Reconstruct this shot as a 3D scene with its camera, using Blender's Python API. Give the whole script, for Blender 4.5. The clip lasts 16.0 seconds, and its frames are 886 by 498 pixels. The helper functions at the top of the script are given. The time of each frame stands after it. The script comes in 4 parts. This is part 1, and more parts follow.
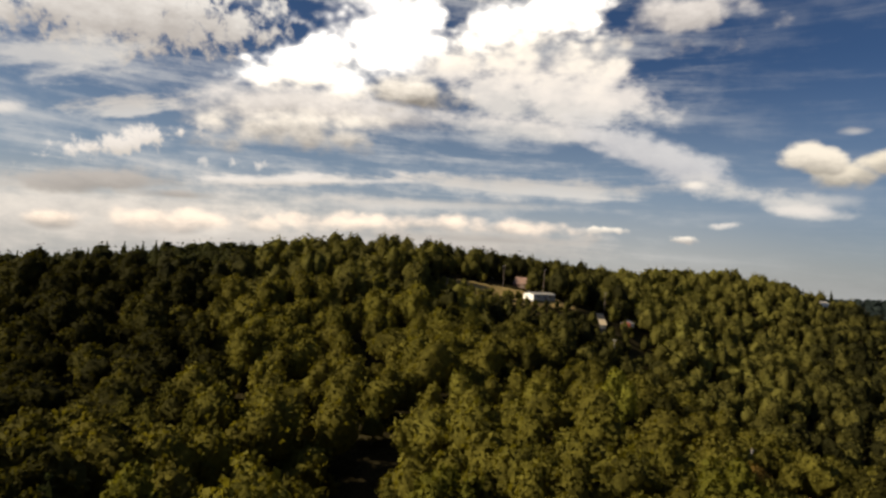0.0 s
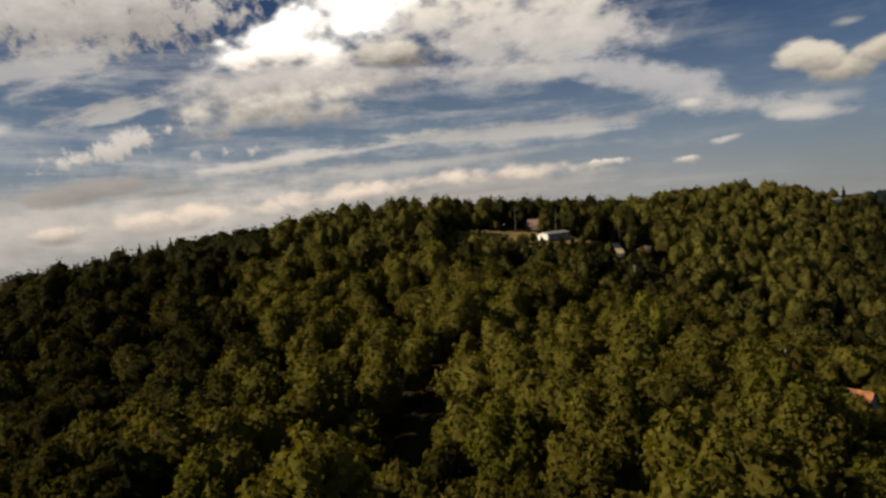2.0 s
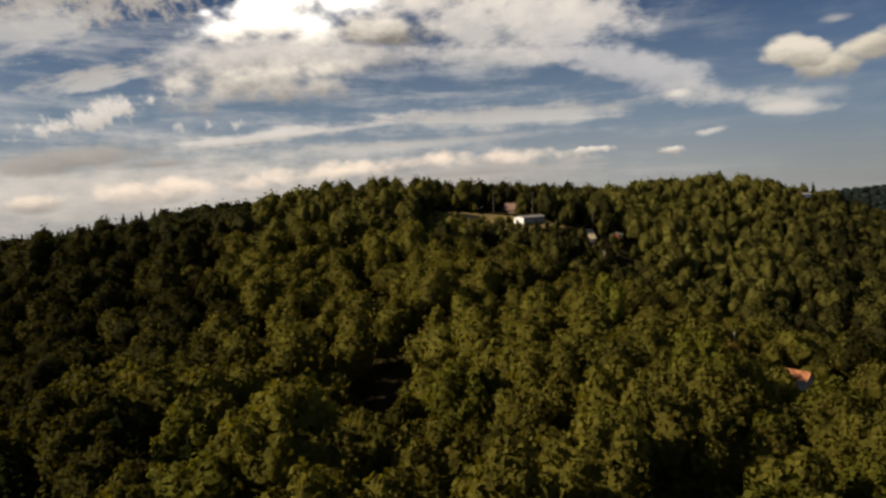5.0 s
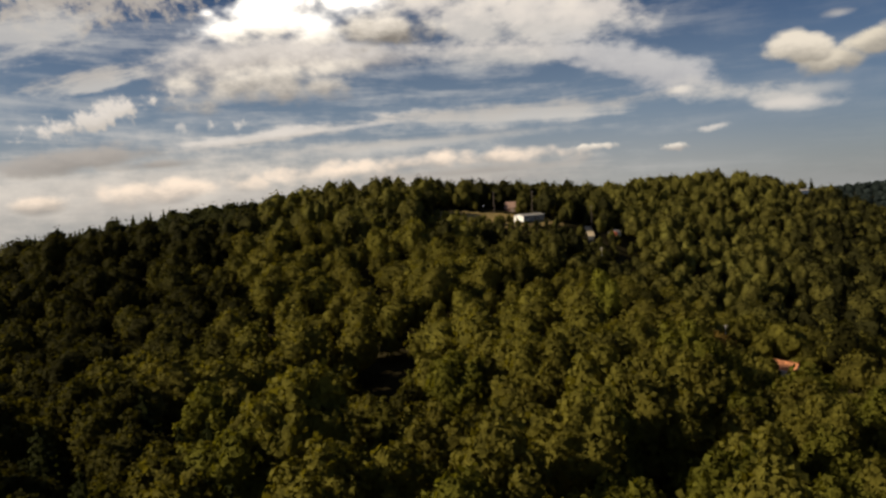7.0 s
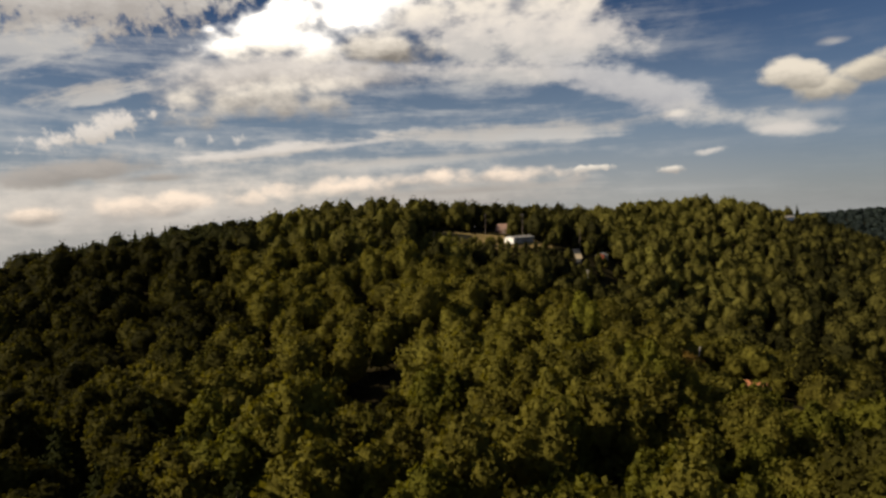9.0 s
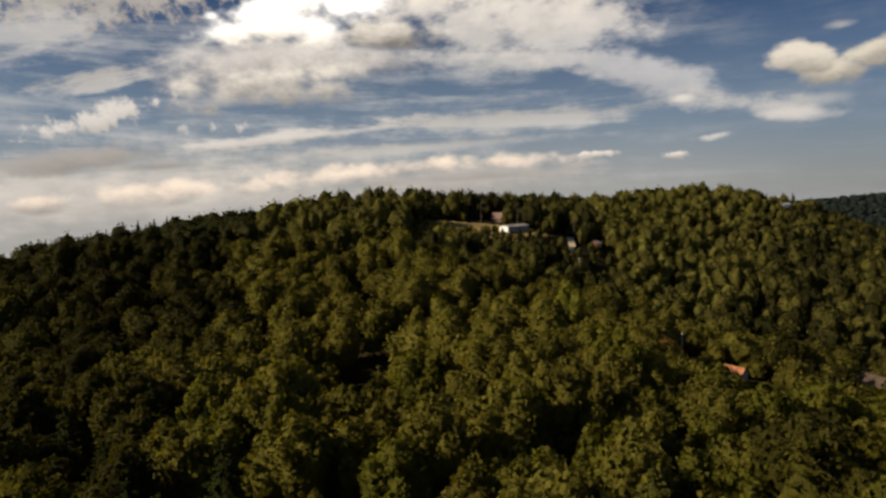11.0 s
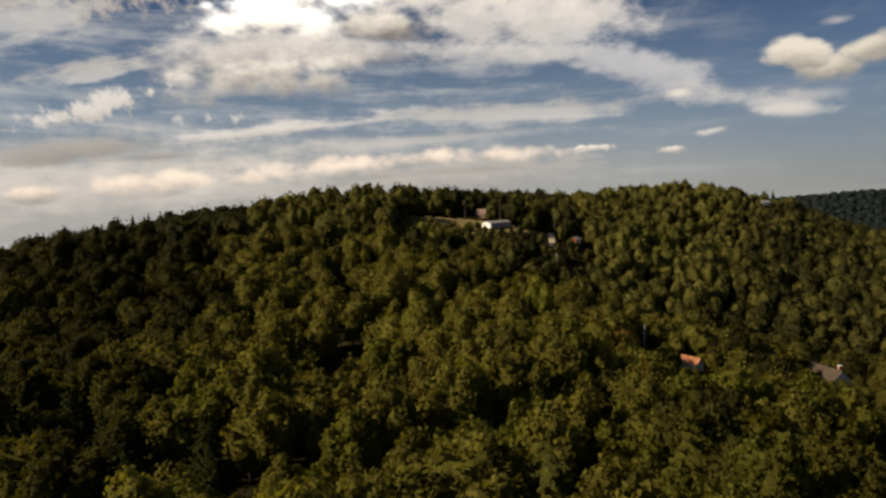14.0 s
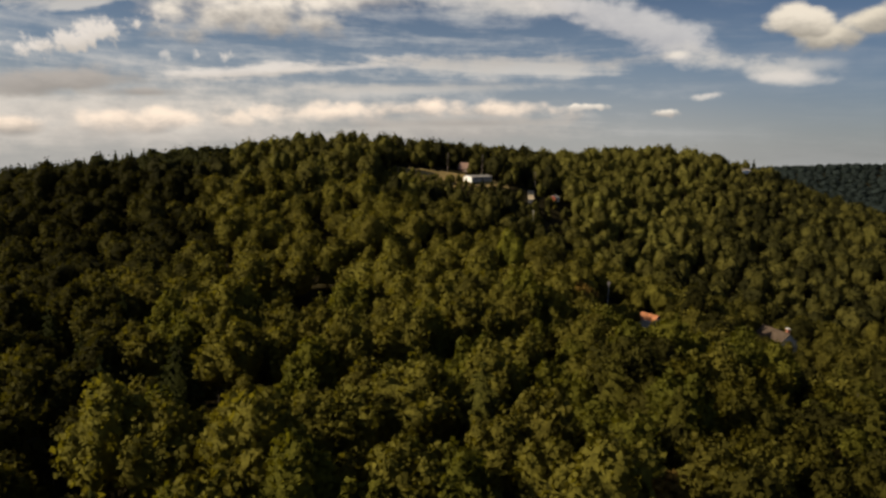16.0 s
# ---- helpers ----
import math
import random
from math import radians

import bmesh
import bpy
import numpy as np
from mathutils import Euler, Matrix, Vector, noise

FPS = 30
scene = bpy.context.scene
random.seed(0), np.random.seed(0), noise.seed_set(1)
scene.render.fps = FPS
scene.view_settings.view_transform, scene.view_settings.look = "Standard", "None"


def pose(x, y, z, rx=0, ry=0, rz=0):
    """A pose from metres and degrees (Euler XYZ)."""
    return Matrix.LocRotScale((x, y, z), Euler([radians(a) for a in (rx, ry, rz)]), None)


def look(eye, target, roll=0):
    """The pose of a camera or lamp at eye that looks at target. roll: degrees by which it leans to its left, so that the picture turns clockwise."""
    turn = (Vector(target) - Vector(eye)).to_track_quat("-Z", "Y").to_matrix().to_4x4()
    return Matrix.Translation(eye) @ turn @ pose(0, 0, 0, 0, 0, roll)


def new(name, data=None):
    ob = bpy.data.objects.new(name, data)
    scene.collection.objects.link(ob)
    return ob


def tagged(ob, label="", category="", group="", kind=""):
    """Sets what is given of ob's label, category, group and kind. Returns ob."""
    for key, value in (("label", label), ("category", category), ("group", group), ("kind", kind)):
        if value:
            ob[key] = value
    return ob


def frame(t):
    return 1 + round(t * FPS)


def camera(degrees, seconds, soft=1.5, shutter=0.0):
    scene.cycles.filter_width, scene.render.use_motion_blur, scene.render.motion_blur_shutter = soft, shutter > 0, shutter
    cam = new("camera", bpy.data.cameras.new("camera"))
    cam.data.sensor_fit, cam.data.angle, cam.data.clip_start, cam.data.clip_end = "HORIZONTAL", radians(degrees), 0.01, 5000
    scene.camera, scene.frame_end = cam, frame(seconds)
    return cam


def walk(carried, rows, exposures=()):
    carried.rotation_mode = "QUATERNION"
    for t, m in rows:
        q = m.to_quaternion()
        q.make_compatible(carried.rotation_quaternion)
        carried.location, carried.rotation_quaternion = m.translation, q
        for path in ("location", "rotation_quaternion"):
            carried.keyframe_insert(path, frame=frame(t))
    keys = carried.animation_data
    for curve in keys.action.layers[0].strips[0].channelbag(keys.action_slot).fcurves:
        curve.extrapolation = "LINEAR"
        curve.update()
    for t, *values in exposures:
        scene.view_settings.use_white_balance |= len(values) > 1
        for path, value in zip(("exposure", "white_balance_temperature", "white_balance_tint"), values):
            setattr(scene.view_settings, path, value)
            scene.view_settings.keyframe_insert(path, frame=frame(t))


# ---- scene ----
cam = camera(71.0, 16.0, soft=2.65)
PATH = [
    (0, (1.567, -5.114, 58.344), (1.535, -3.114, 58.377), 4.6),
    (0.5, (1.754, -4.519, 57.68), (1.722, -2.52, 57.63), 2.2),
    (1, (1.568, -4.179, 57.542), (1.558, -2.183, 57.42), 1.6),
    (1.5, (0.686, -4.702, 57.125), (0.672, -2.708, 56.968), 1.2),
    (2, (-0.579, -6.347, 57.115), (-0.636, -4.35, 57.01), -4.2),
    (2.5, (0.341, -8.247, 57.0), (0.33, -6.249, 56.906), -17.4),
    (3, (2.222, -9.558, 56.431), (2.326, -7.562, 56.379), -4.7),
    (3.5, (1.006, -10.597, 56.12), (1.009, -8.606, 55.927), 6.4),
    (4, (0.653, -12.687, 56.471), (0.595, -10.697, 56.284), -0.9),
    (4.5, (1.583, -14.473, 56.402), (1.567, -12.48, 56.235), -3.2),
    (5, (2.246, -16.485, 56.361), (2.24, -14.491, 56.196), -2.2),
    (7.5, (3.342, -26.418, 57.252), (3.322, -24.426, 57.082), -2.9),
    (8, (4.403, -29.239, 58.088), (4.4, -27.245, 57.938), -3.7),
    (8.5, (4.881, -32.348, 58.235), (4.882, -30.351, 58.128), -1.6),
    (11, (10.041, -42.57, 59.854), (10.026, -40.576, 59.701), -1.8),
    (11.5, (11.422, -44.4, 59.795), (11.434, -42.406, 59.637), -0.4),
    (12, (12.044, -46.967, 60.37), (12.018, -44.976, 60.176), -1.8),
    (12.5, (13.612, -48.914, 60.685), (13.608, -46.922, 60.5), -2.2),
    (13, (14.464, -51.128, 60.797), (14.466, -49.139, 60.592), -0.9),
    (13.5, (16.027, -54.0, 61.729), (16.033, -52.007, 61.563), -1.7),
    (14, (16.935, -56.495, 62.047), (16.934, -54.503, 61.871), -1.4),
    (14.5, (18.549, -58.507, 62.444), (18.582, -56.514, 62.276), -1.5),
    (15, (19.501, -60.661, 62.152), (19.531, -58.674, 61.929), -0.0),
    (15.5, (20.62, -62.849, 62.72), (20.655, -60.863, 62.488), -0.3),
    (16, (21.548, -64.202, 62.039), (21.589, -62.229, 61.713), 1.6),
]
EXPOSURES = [(0, 0.40), (0.5, -0.16), (1.0, -0.18), (2.0, -0.08), (2.5, 0.10), (3.0, -0.15), (3.5, -0.10), (4.0, 0.0), (5.0, 0.08), (8.0, 0.12), (12.0, 0.08), (14.5, 0.15), (16.0, 0.16)]
walk(cam, [(t, look(eye, target, roll)) for t, eye, target, roll in PATH],
     exposures=[(t, stops, 6850, 11) for t, stops in EXPOSURES])

# ---------------------------------------------------------------- sky and sun
SUN_AZ, SUN_EL = -102.0, 33.0


def sun_way(az, el):
    a, e = radians(az), radians(el)
    return Vector((math.sin(a) * math.cos(e), math.cos(a) * math.cos(e), math.sin(e)))


sun = new("sun", bpy.data.lights.new("sun", "SUN"))
sun.data.energy, sun.data.angle, sun.data.color = 5.0, radians(2.5), (1.0, 0.88, 0.68)
sun.matrix_world = look(sun_way(SUN_AZ, SUN_EL) * 500, (0, 0, 0))


class Nodes:
    """Short hands for wiring a node tree."""

    def __init__(self, tree):
        self.tree = tree
        tree.nodes.clear()

    def add(self, kind, **values):
        n = self.tree.nodes.new(kind)
        for key, value in values.items():
            setattr(n, key, value)
        return n

    def put(self, socket, value):
        if isinstance(value, bpy.types.NodeSocket):
            self.tree.links.new(value, socket)
        elif value is not None:
            socket.default_value = value

    def math(self, op, a, b=None, c=None, clamp=False):
        n = self.add("ShaderNodeMath", operation=op, use_clamp=clamp)
        for s, v in zip(n.inputs, (a, b, c)):
            self.put(s, v)
        return n.outputs[0]

    def vec(self, op, a, b=None):
        n = self.add("ShaderNodeVectorMath", operation=op)
        for s, v in zip(n.inputs, (a, b)):
            self.put(s, v)
        return n.outputs["Value"] if op in ("LENGTH", "DOT_PRODUCT") else n.outputs[0]

    def noise(self, vector, scale, detail=4.0, rough=0.55, out="Fac", warp=0.0):
        n = self.add("ShaderNodeTexNoise")
        self.put(n.inputs["Vector"], vector)
        for key, v in (("Scale", scale), ("Detail", detail), ("Roughness", rough), ("Distortion", warp)):
            n.inputs[key].default_value = v
        return n.outputs[out]

    def ramp(self, value, lo, hi, a=0.0, b=1.0, smooth=True):
        n = self.add("ShaderNodeMapRange", interpolation_type="SMOOTHSTEP" if smooth else "LINEAR")
        for s, v in zip(n.inputs, (value, lo, hi, a, b)):
            self.put(s, v)
        return n.outputs[0]

    def mix(self, fac, a, b, blend="MIX"):
        n = self.add("ShaderNodeMix", data_type="RGBA", blend_type=blend)
        self.put(n.inputs[0], fac)
        self.put(n.inputs[6], a)
        self.put(n.inputs[7], b)
        return n.outputs[2]


def rgb(r, g, b):
    return (r, g, b, 1.0)


world = bpy.data.worlds.new("world")
scene.world = world
world.use_nodes = True
W = Nodes(world.node_tree)
geo = W.add("ShaderNodeTexCoord").outputs["Generated"]
sky = W.add("ShaderNodeTexSky", sky_type="NISHITA", sun_disc=False, sun_elevation=radians(SUN_EL), sun_rotation=radians(SUN_AZ), altitude=400.0, dust_density=1.6, ozone_density=1.6)
split = W.add("ShaderNodeSeparateXYZ")
W.put(split.inputs[0], geo)
az = W.math("MULTIPLY", W.math("ARCTAN2", split.outputs[0], split.outputs[1]), 57.29578)
el = W.math("MULTIPLY", W.math("ARCSINE", split.outputs[2]), 57.29578)
flat = W.add("ShaderNodeCombineXYZ")
W.put(flat.inputs[0], az)
W.put(flat.inputs[1], el)
plane = flat.outputs[0]
# ragged edges: broad folds, fine wisps drawn out sideways, slanting streaks, small flecks, round heads of heaped cloud
slant = W.add("ShaderNodeVectorRotate", rotation_type="Z_AXIS")
W.put(slant.inputs["Vector"], plane)
slant.inputs["Angle"].default_value = radians(-17)
fold = W.noise(W.vec("MULTIPLY", plane, (0.11, 0.20, 1.0)), 1.0, 7.0, 0.58)
wisp = W.noise(W.vec("MULTIPLY", plane, (0.045, 0.42, 1.0)), 1.0, 6.0, 0.6, warp=0.35)
fine = W.noise(W.vec("MULTIPLY", plane, (0.30, 0.52, 1.0)), 1.0, 6.0, 0.62)
streak = W.noise(W.vec("MULTIPLY", slant.outputs[0], (0.09, 0.50, 1.0)), 1.0, 6.0, 0.62, warp=0.25)
ripple = W.noise(W.vec("MULTIPLY", slant.outputs[0], (0.85, 0.70, 1.0)), 1.0, 5.0, 0.62, warp=0.3)
heads = W.add("ShaderNodeTexVoronoi", feature="SMOOTH_F1")
W.put(heads.inputs["Vector"], W.vec("ADD", W.vec("MULTIPLY", plane, (0.34, 0.50, 0.0)), W.vec("MULTIPLY", W.noise(plane, 0.22, 2.0, 0.5, "Color"), (0.9, 0.9, 0.0))))
heads.inputs["Scale"].default_value, heads.inputs["Smoothness"].default_value = 1.0, 0.5
small = W.add("ShaderNodeTexVoronoi", feature="SMOOTH_F1")
W.put(small.inputs["Vector"], W.vec("ADD", W.vec("MULTIPLY", plane, (0.95, 1.35, 0.0)), W.vec("MULTIPLY", W.noise(plane, 0.4, 2.0, 0.5, "Color"), (1.6, 1.6, 0.0))))
small.inputs["Scale"].default_value, small.inputs["Smoothness"].default_value = 1.0, 0.5
puff = W.math("SUBTRACT", 0.92, heads.outputs["Distance"])
puff = W.math("MULTIPLY_ADD", W.math("SUBTRACT", 0.42, small.outputs["Distance"]), 0.35, puff)
puff = W.math("MULTIPLY_ADD", W.math("SUBTRACT", fold, 0.5), 0.7, puff)
tint = W.vec("MULTIPLY", sky.outputs[0], (0.0185, 0.027, 0.039))
haze = W.math("MULTIPLY", W.ramp(el, -1.0, 19.0, 0.95, 0.0), W.ramp(az, 16.0, 36.0, 1.0, 0.68))
far_air = W.mix(W.ramp(el, 0.0, 8.0), rgb(0.345, 0.355, 0.352), rgb(0.22, 0.288, 0.365))
air = W.mix(haze, tint, far_air)
# a loose high veil over the whole sky
veil = W.math("MULTIPLY", W.ramp(W.math("ADD", wisp, W.math("MULTIPLY", W.math("SUBTRACT", fine, 0.5), 0.35)), 0.42, 0.70), W.ramp(az, 12.0, 27.0, 0.64, 0.14))
air = W.mix(veil, air, rgb(0.48, 0.49, 0.50))
state = {"air": air}


def cloud(a, e, w, h, top, base, dense=1.0, ragged=1.0, edge=0.35, lean=0.0, by=None):
    """One cloud of the sky: bearing and height of its middle and its half sizes in degrees, its lit and its shaded tone."""
    # worked out after the clouds behind it, one at a time, which keeps the node program small
    p = W.vec("ADD", W.vec("MULTIPLY", state["air"], (1e-6, 1e-6, 0.0)), W.vec("SUBTRACT", plane, (a, e, 0.0)))
    if lean:
        turned = W.add("ShaderNodeVectorRotate", rotation_type="Z_AXIS")
        W.put(turned.inputs["Vector"], p)
        turned.inputs["Angle"].default_value = radians(-lean)
        p = turned.outputs[0]
    p = W.vec("MULTIPLY", p, (1.0 / w, 1.0 / h, 0.0))
    grain = W.math("MULTIPLY", W.math("SUBTRACT", by or fold, 0.5), 2.4 * ragged)
    grain = W.math("MULTIPLY_ADD", W.math("SUBTRACT", fine, 0.5), 0.5 + 0.8 * ragged, grain)
    body = W.math("ADD", W.math("SUBTRACT", 1.0, W.vec("LENGTH", p)), grain)
    cover = W.math("MULTIPLY", W.ramp(body, 0.0, edge), dense)
    up = W.add("ShaderNodeSeparateXYZ")
    W.put(up.inputs[0], p)
    lit = W.math("MULTIPLY_ADD", W.math("SUBTRACT", fine, 0.5), 1.6, up.outputs[1])
    lit = W.math("MULTIPLY_ADD", W.math("SUBTRACT", fold, 0.5), 1.4, lit)
    tone = W.mix(W.ramp(lit, -0.7, 0.6), base, top)
    state["air"] = W.mix(cover, state["air"], tone)


GREY, MILK, CREAM, GLARE, PEACH = rgb(0.30, 0.285, 0.27), rgb(0.575, 0.56, 0.535), rgb(0.84, 0.78, 0.69), rgb(1.7, 1.64, 1.54), rgb(0.95, 0.80, 0.66)
DUSK, PALE, SHADE = rgb(0.39, 0.365, 0.345), rgb(0.70, 0.66, 0.62), rgb(0.20, 0.185, 0.165)
SMOKE, LINEN = rgb(0.28, 0.265, 0.25), rgb(0.53, 0.495, 0.455)
# pale mist and low bands over the hills
cloud(-28, 1.2, 32, 5.2, rgb(0.64, 0.60, 0.55), rgb(0.44, 0.42, 0.40), 0.9, 0.5, 0.9, 5.0, wisp)
cloud(1, 1.6, 18, 2.2, LINEN, DUSK, 0.75, 0.5, 0.9, 2.0, wisp)
cloud(-2, 4.9, 20, 0.9, LINEN, MILK, 0.55, 0.7, 0.9, 3.0, wisp)
cloud(-29.5, 4.2, 10, 1.3, DUSK, SMOKE, 0.95, 1.2, 0.9, 8.0)
cloud(-24.5, 3.7, 4.5, 0.6, DUSK, SMOKE, 0.9, 0.8, 0.8, 4.0)
cloud(-15, 5.9, 13, 0.75, PALE, LINEN, 0.85, 1.36, 0.8, 8.0, wisp)
cloud(-9, 6.5, 8, 0.35, PALE, PALE, 0.6, 0.8, 0.9, 5.0, wisp)
cloud(-24, 1.4, 12.5, 1.35, PEACH, DUSK, 0.9, 0.45, 0.9, 4.0, puff)
cloud(-12, 2.4, 8.75, 1.28, PEACH, LINEN, 0.85, 0.45, 0.9, 5.0, puff)
cloud(-3, 3.0, 10.0, 1.49, PEACH, DUSK, 0.9, 0.45, 0.9, 4.0, puff)
cloud(6, 3.2, 9.375, 1.15, PEACH, DUSK, 0.9, 0.45, 0.9, 1.0, puff)
cloud(3, 2.2, 14, 0.6, DUSK, GREY, 0.6, 0.7, 0.9, 2.0)
cloud(-33.2, 0.7, 2.4, 0.95, PEACH, GREY, 0.9, 0.5, 0.6, 3.0)
# the long veil that swings over to the far side
cloud(7, 15.2, 13, 3.7, PALE, MILK, 0.85, 1.02, 0.7, -6.0)
cloud(5, 12.5, 12, 1.6, PALE, MILK, 0.8, 0.5, 0.8, -3.0, wisp)
cloud(17.5, 10.6, 9.5, 2.1, rgb(0.54, 0.54, 0.55), rgb(0.45, 0.45, 0.47), 0.85, 0.94, 0.7, -18.0)
cloud(25.5, 7.2, 6, 1.3, MILK, MILK, 0.75, 1.02, 0.8, -12.0)
cloud(29.3, 6.0, 3.6, 0.75, PALE, MILK, 0.7, 0.6, 0.8, -3.0)
cloud(8, 7.1, 17, 1.3, LINEN, MILK, 0.75, 0.9, 0.8, 1.0, wisp)
cloud(20.9, 8.0, 1.1, 0.45, CREAM, PALE, 0.7, 0.5, 0.9)
# flecks and slanting streaks high on the sunny side
cloud(-30, 17.5, 15, 3.6, rgb(0.66, 0.64, 0.61), DUSK, 0.95, 0.8, 0.5, 6.0, ripple)
cloud(-33, 13.5, 7, 2.4, MILK, MILK, 0.7, 1.0, 0.8, 12.0, streak)
cloud(-28.5, 10.4, 6.5, 1.0, LINEN, MILK, 0.75, 1.36, 0.8, 14.0, streak)
cloud(-28.6, 7.4, 6.6, 1.05, PALE, LINEN, 0.95, 1.2, 0.8, 19.0, ripple)
cloud(-37, 8.6, 2.6, 0.8, PALE, MILK, 0.85, 0.6, 0.8, 14.0)
cloud(-22.6, 6.75, 0.6, 0.5, PALE, MILK, 0.6, 1.2, 0.9, 40.0, ripple)
cloud(-20.2, 6.8, 0.75, 0.55, PALE, MILK, 0.75, 1.2, 0.9, 30.0, ripple)
cloud(-17.9, 6.85, 0.7, 0.6, PALE, MILK, 0.75, 1.2, 0.9, 40.0, ripple)
# the great cloud before the sun
cloud(-17, 12.4, 10, 3.0, PALE, DUSK, 0.92, 0.7, 0.8, 8.0)
cloud(-8, 12.7, 9.0, 2.0, PALE, DUSK, 0.85, 0.5, 0.8)
cloud(8.5, 17.6, 10.0, 3.9, CREAM, PALE, 0.92, 0.45, 0.8, 0.0, puff)
cloud(18.5, 21.8, 8.0, 3.2, PALE, DUSK, 0.88, 0.5, 0.8, 0.0, puff)
cloud(-15.2, 10.5, 11.5, 2.5, CREAM, GREY, 0.96, 0.4, 0.8, 4.0, puff)
cloud(-14.8, 15.9, 8.4, 2.6, GLARE, CREAM, 1.0, 0.35, 0.6, 20.0, puff)
cloud(-7.5, 19.6, 8.6, 4.6, GLARE, GLARE, 1.0, 0.3, 0.7, 15.0, puff)
cloud(5.0, 21.2, 11.0, 3.9, GLARE, CREAM, 1.0, 0.35, 0.7, 8.0, puff)
cloud(0.5, 26.5, 16.0, 4.0, GLARE, CREAM, 0.9, 0.5, 0.5)
cloud(-11.0, 14.9, 3.4, 1.8, GLARE, CREAM, 0.95, 0.4, 0.9)
cloud(-1.5, 17.0, 5.0, 2.2, CREAM, PALE, 0.9, 0.3, 0.8, 0.0, puff)
cloud(-5.0, 14.7, 6.0, 2.1, CREAM, SHADE, 0.97, 0.3, 0.6, 2.0, puff)
# small bright heaps
cloud(29.5, 6.9, 4.0, 0.9, MILK, MILK, 0.5, 0.5, 0.9)
HEAP, FOOT = rgb(0.70, 0.64, 0.53), rgb(0.32, 0.30, 0.265)
cloud(31.3, 8.9, 3.6, 1.3, HEAP, FOOT, 0.97, 0.35, 0.6, 4.0, puff)
cloud(34.4, 10.0, 2.9, 1.4, HEAP, FOOT, 0.97, 0.35, 0.5, 12.0, puff)
cloud(29.2, 10.1, 3.1, 1.75, rgb(0.76, 0.70, 0.60), FOOT, 0.98, 0.35, 0.5, 0.0, puff)
cloud(32.1, 12.3, 1.5, 0.45, LINEN, MILK, 0.55, 0.5, 0.9)
cloud(20.3, 3.3, 1.7, 0.42, CREAM, DUSK, 0.9, 0.9, 0.7, 0.0, ripple)
cloud(23.3, 4.7, 1.2, 0.35, PALE, MILK, 0.75, 0.9, 0.8, 8.0, ripple)
cloud(13.3, 3.75, 2.9, 0.38, CREAM, LINEN, 0.92, 0.9, 0.6, 2.0, ripple)
back = W.add("ShaderNodeBackground")
W.put(back.inputs[0], state["air"])
back.inputs[1].default_value = 1.0
W.put(W.add("ShaderNodeOutputWorld").inputs[0], back.outputs[0])


# ---------------------------------------------------------------- materials
def material(name):
    m = bpy.data.materials.new(name)
    m.use_nodes = True
    return m, Nodes(m.node_tree)


def finish(n, shader):
    n.put(n.add("ShaderNodeOutputMaterial").inputs[0], shader)


def surface(name, color, rough=0.85, grain=4.0, spread=0.25, stain=0.5, bump=0.3, metal=0.0, spec=0.3):
    """A plain real surface: grain, broad stains and relief, at sizes in metres."""
    m, n = material(name)
    at = n.add("ShaderNodeTexCoord").outputs["Object"]
    a, b = n.noise(at, grain, 6.0, 0.6), n.noise(at, stain, 4.0, 0.55)
    dark, light = [rgb(*(min(1, c * k) for c in color)) for k in (1 - spread, 1 + spread)]
    c = n.mix(n.ramp(n.math("ADD", n.math("MULTIPLY", a, 0.5), n.math("MULTIPLY", b, 0.5)), 0.35, 0.65), dark, light)
    p = n.add("ShaderNodeBsdfPrincipled")
    n.put(p.inputs["Base Color"], c)
    n.put(p.inputs["Roughness"], n.ramp(b, 0.2, 0.8, min(1, rough + 0.08), max(0, rough - 0.1)))
    p.inputs["Metallic"].default_value, p.inputs["Specular IOR Level"].default_value = metal, spec
    k = n.add("ShaderNodeBump")
    k.inputs["Strength"].default_value, k.inputs["Distance"].default_value = bump, 0.05
    n.put(k.inputs["Height"], a)
    n.put(p.inputs["Normal"], k.outputs[0])
    finish(n, p.outputs[0])
    return m


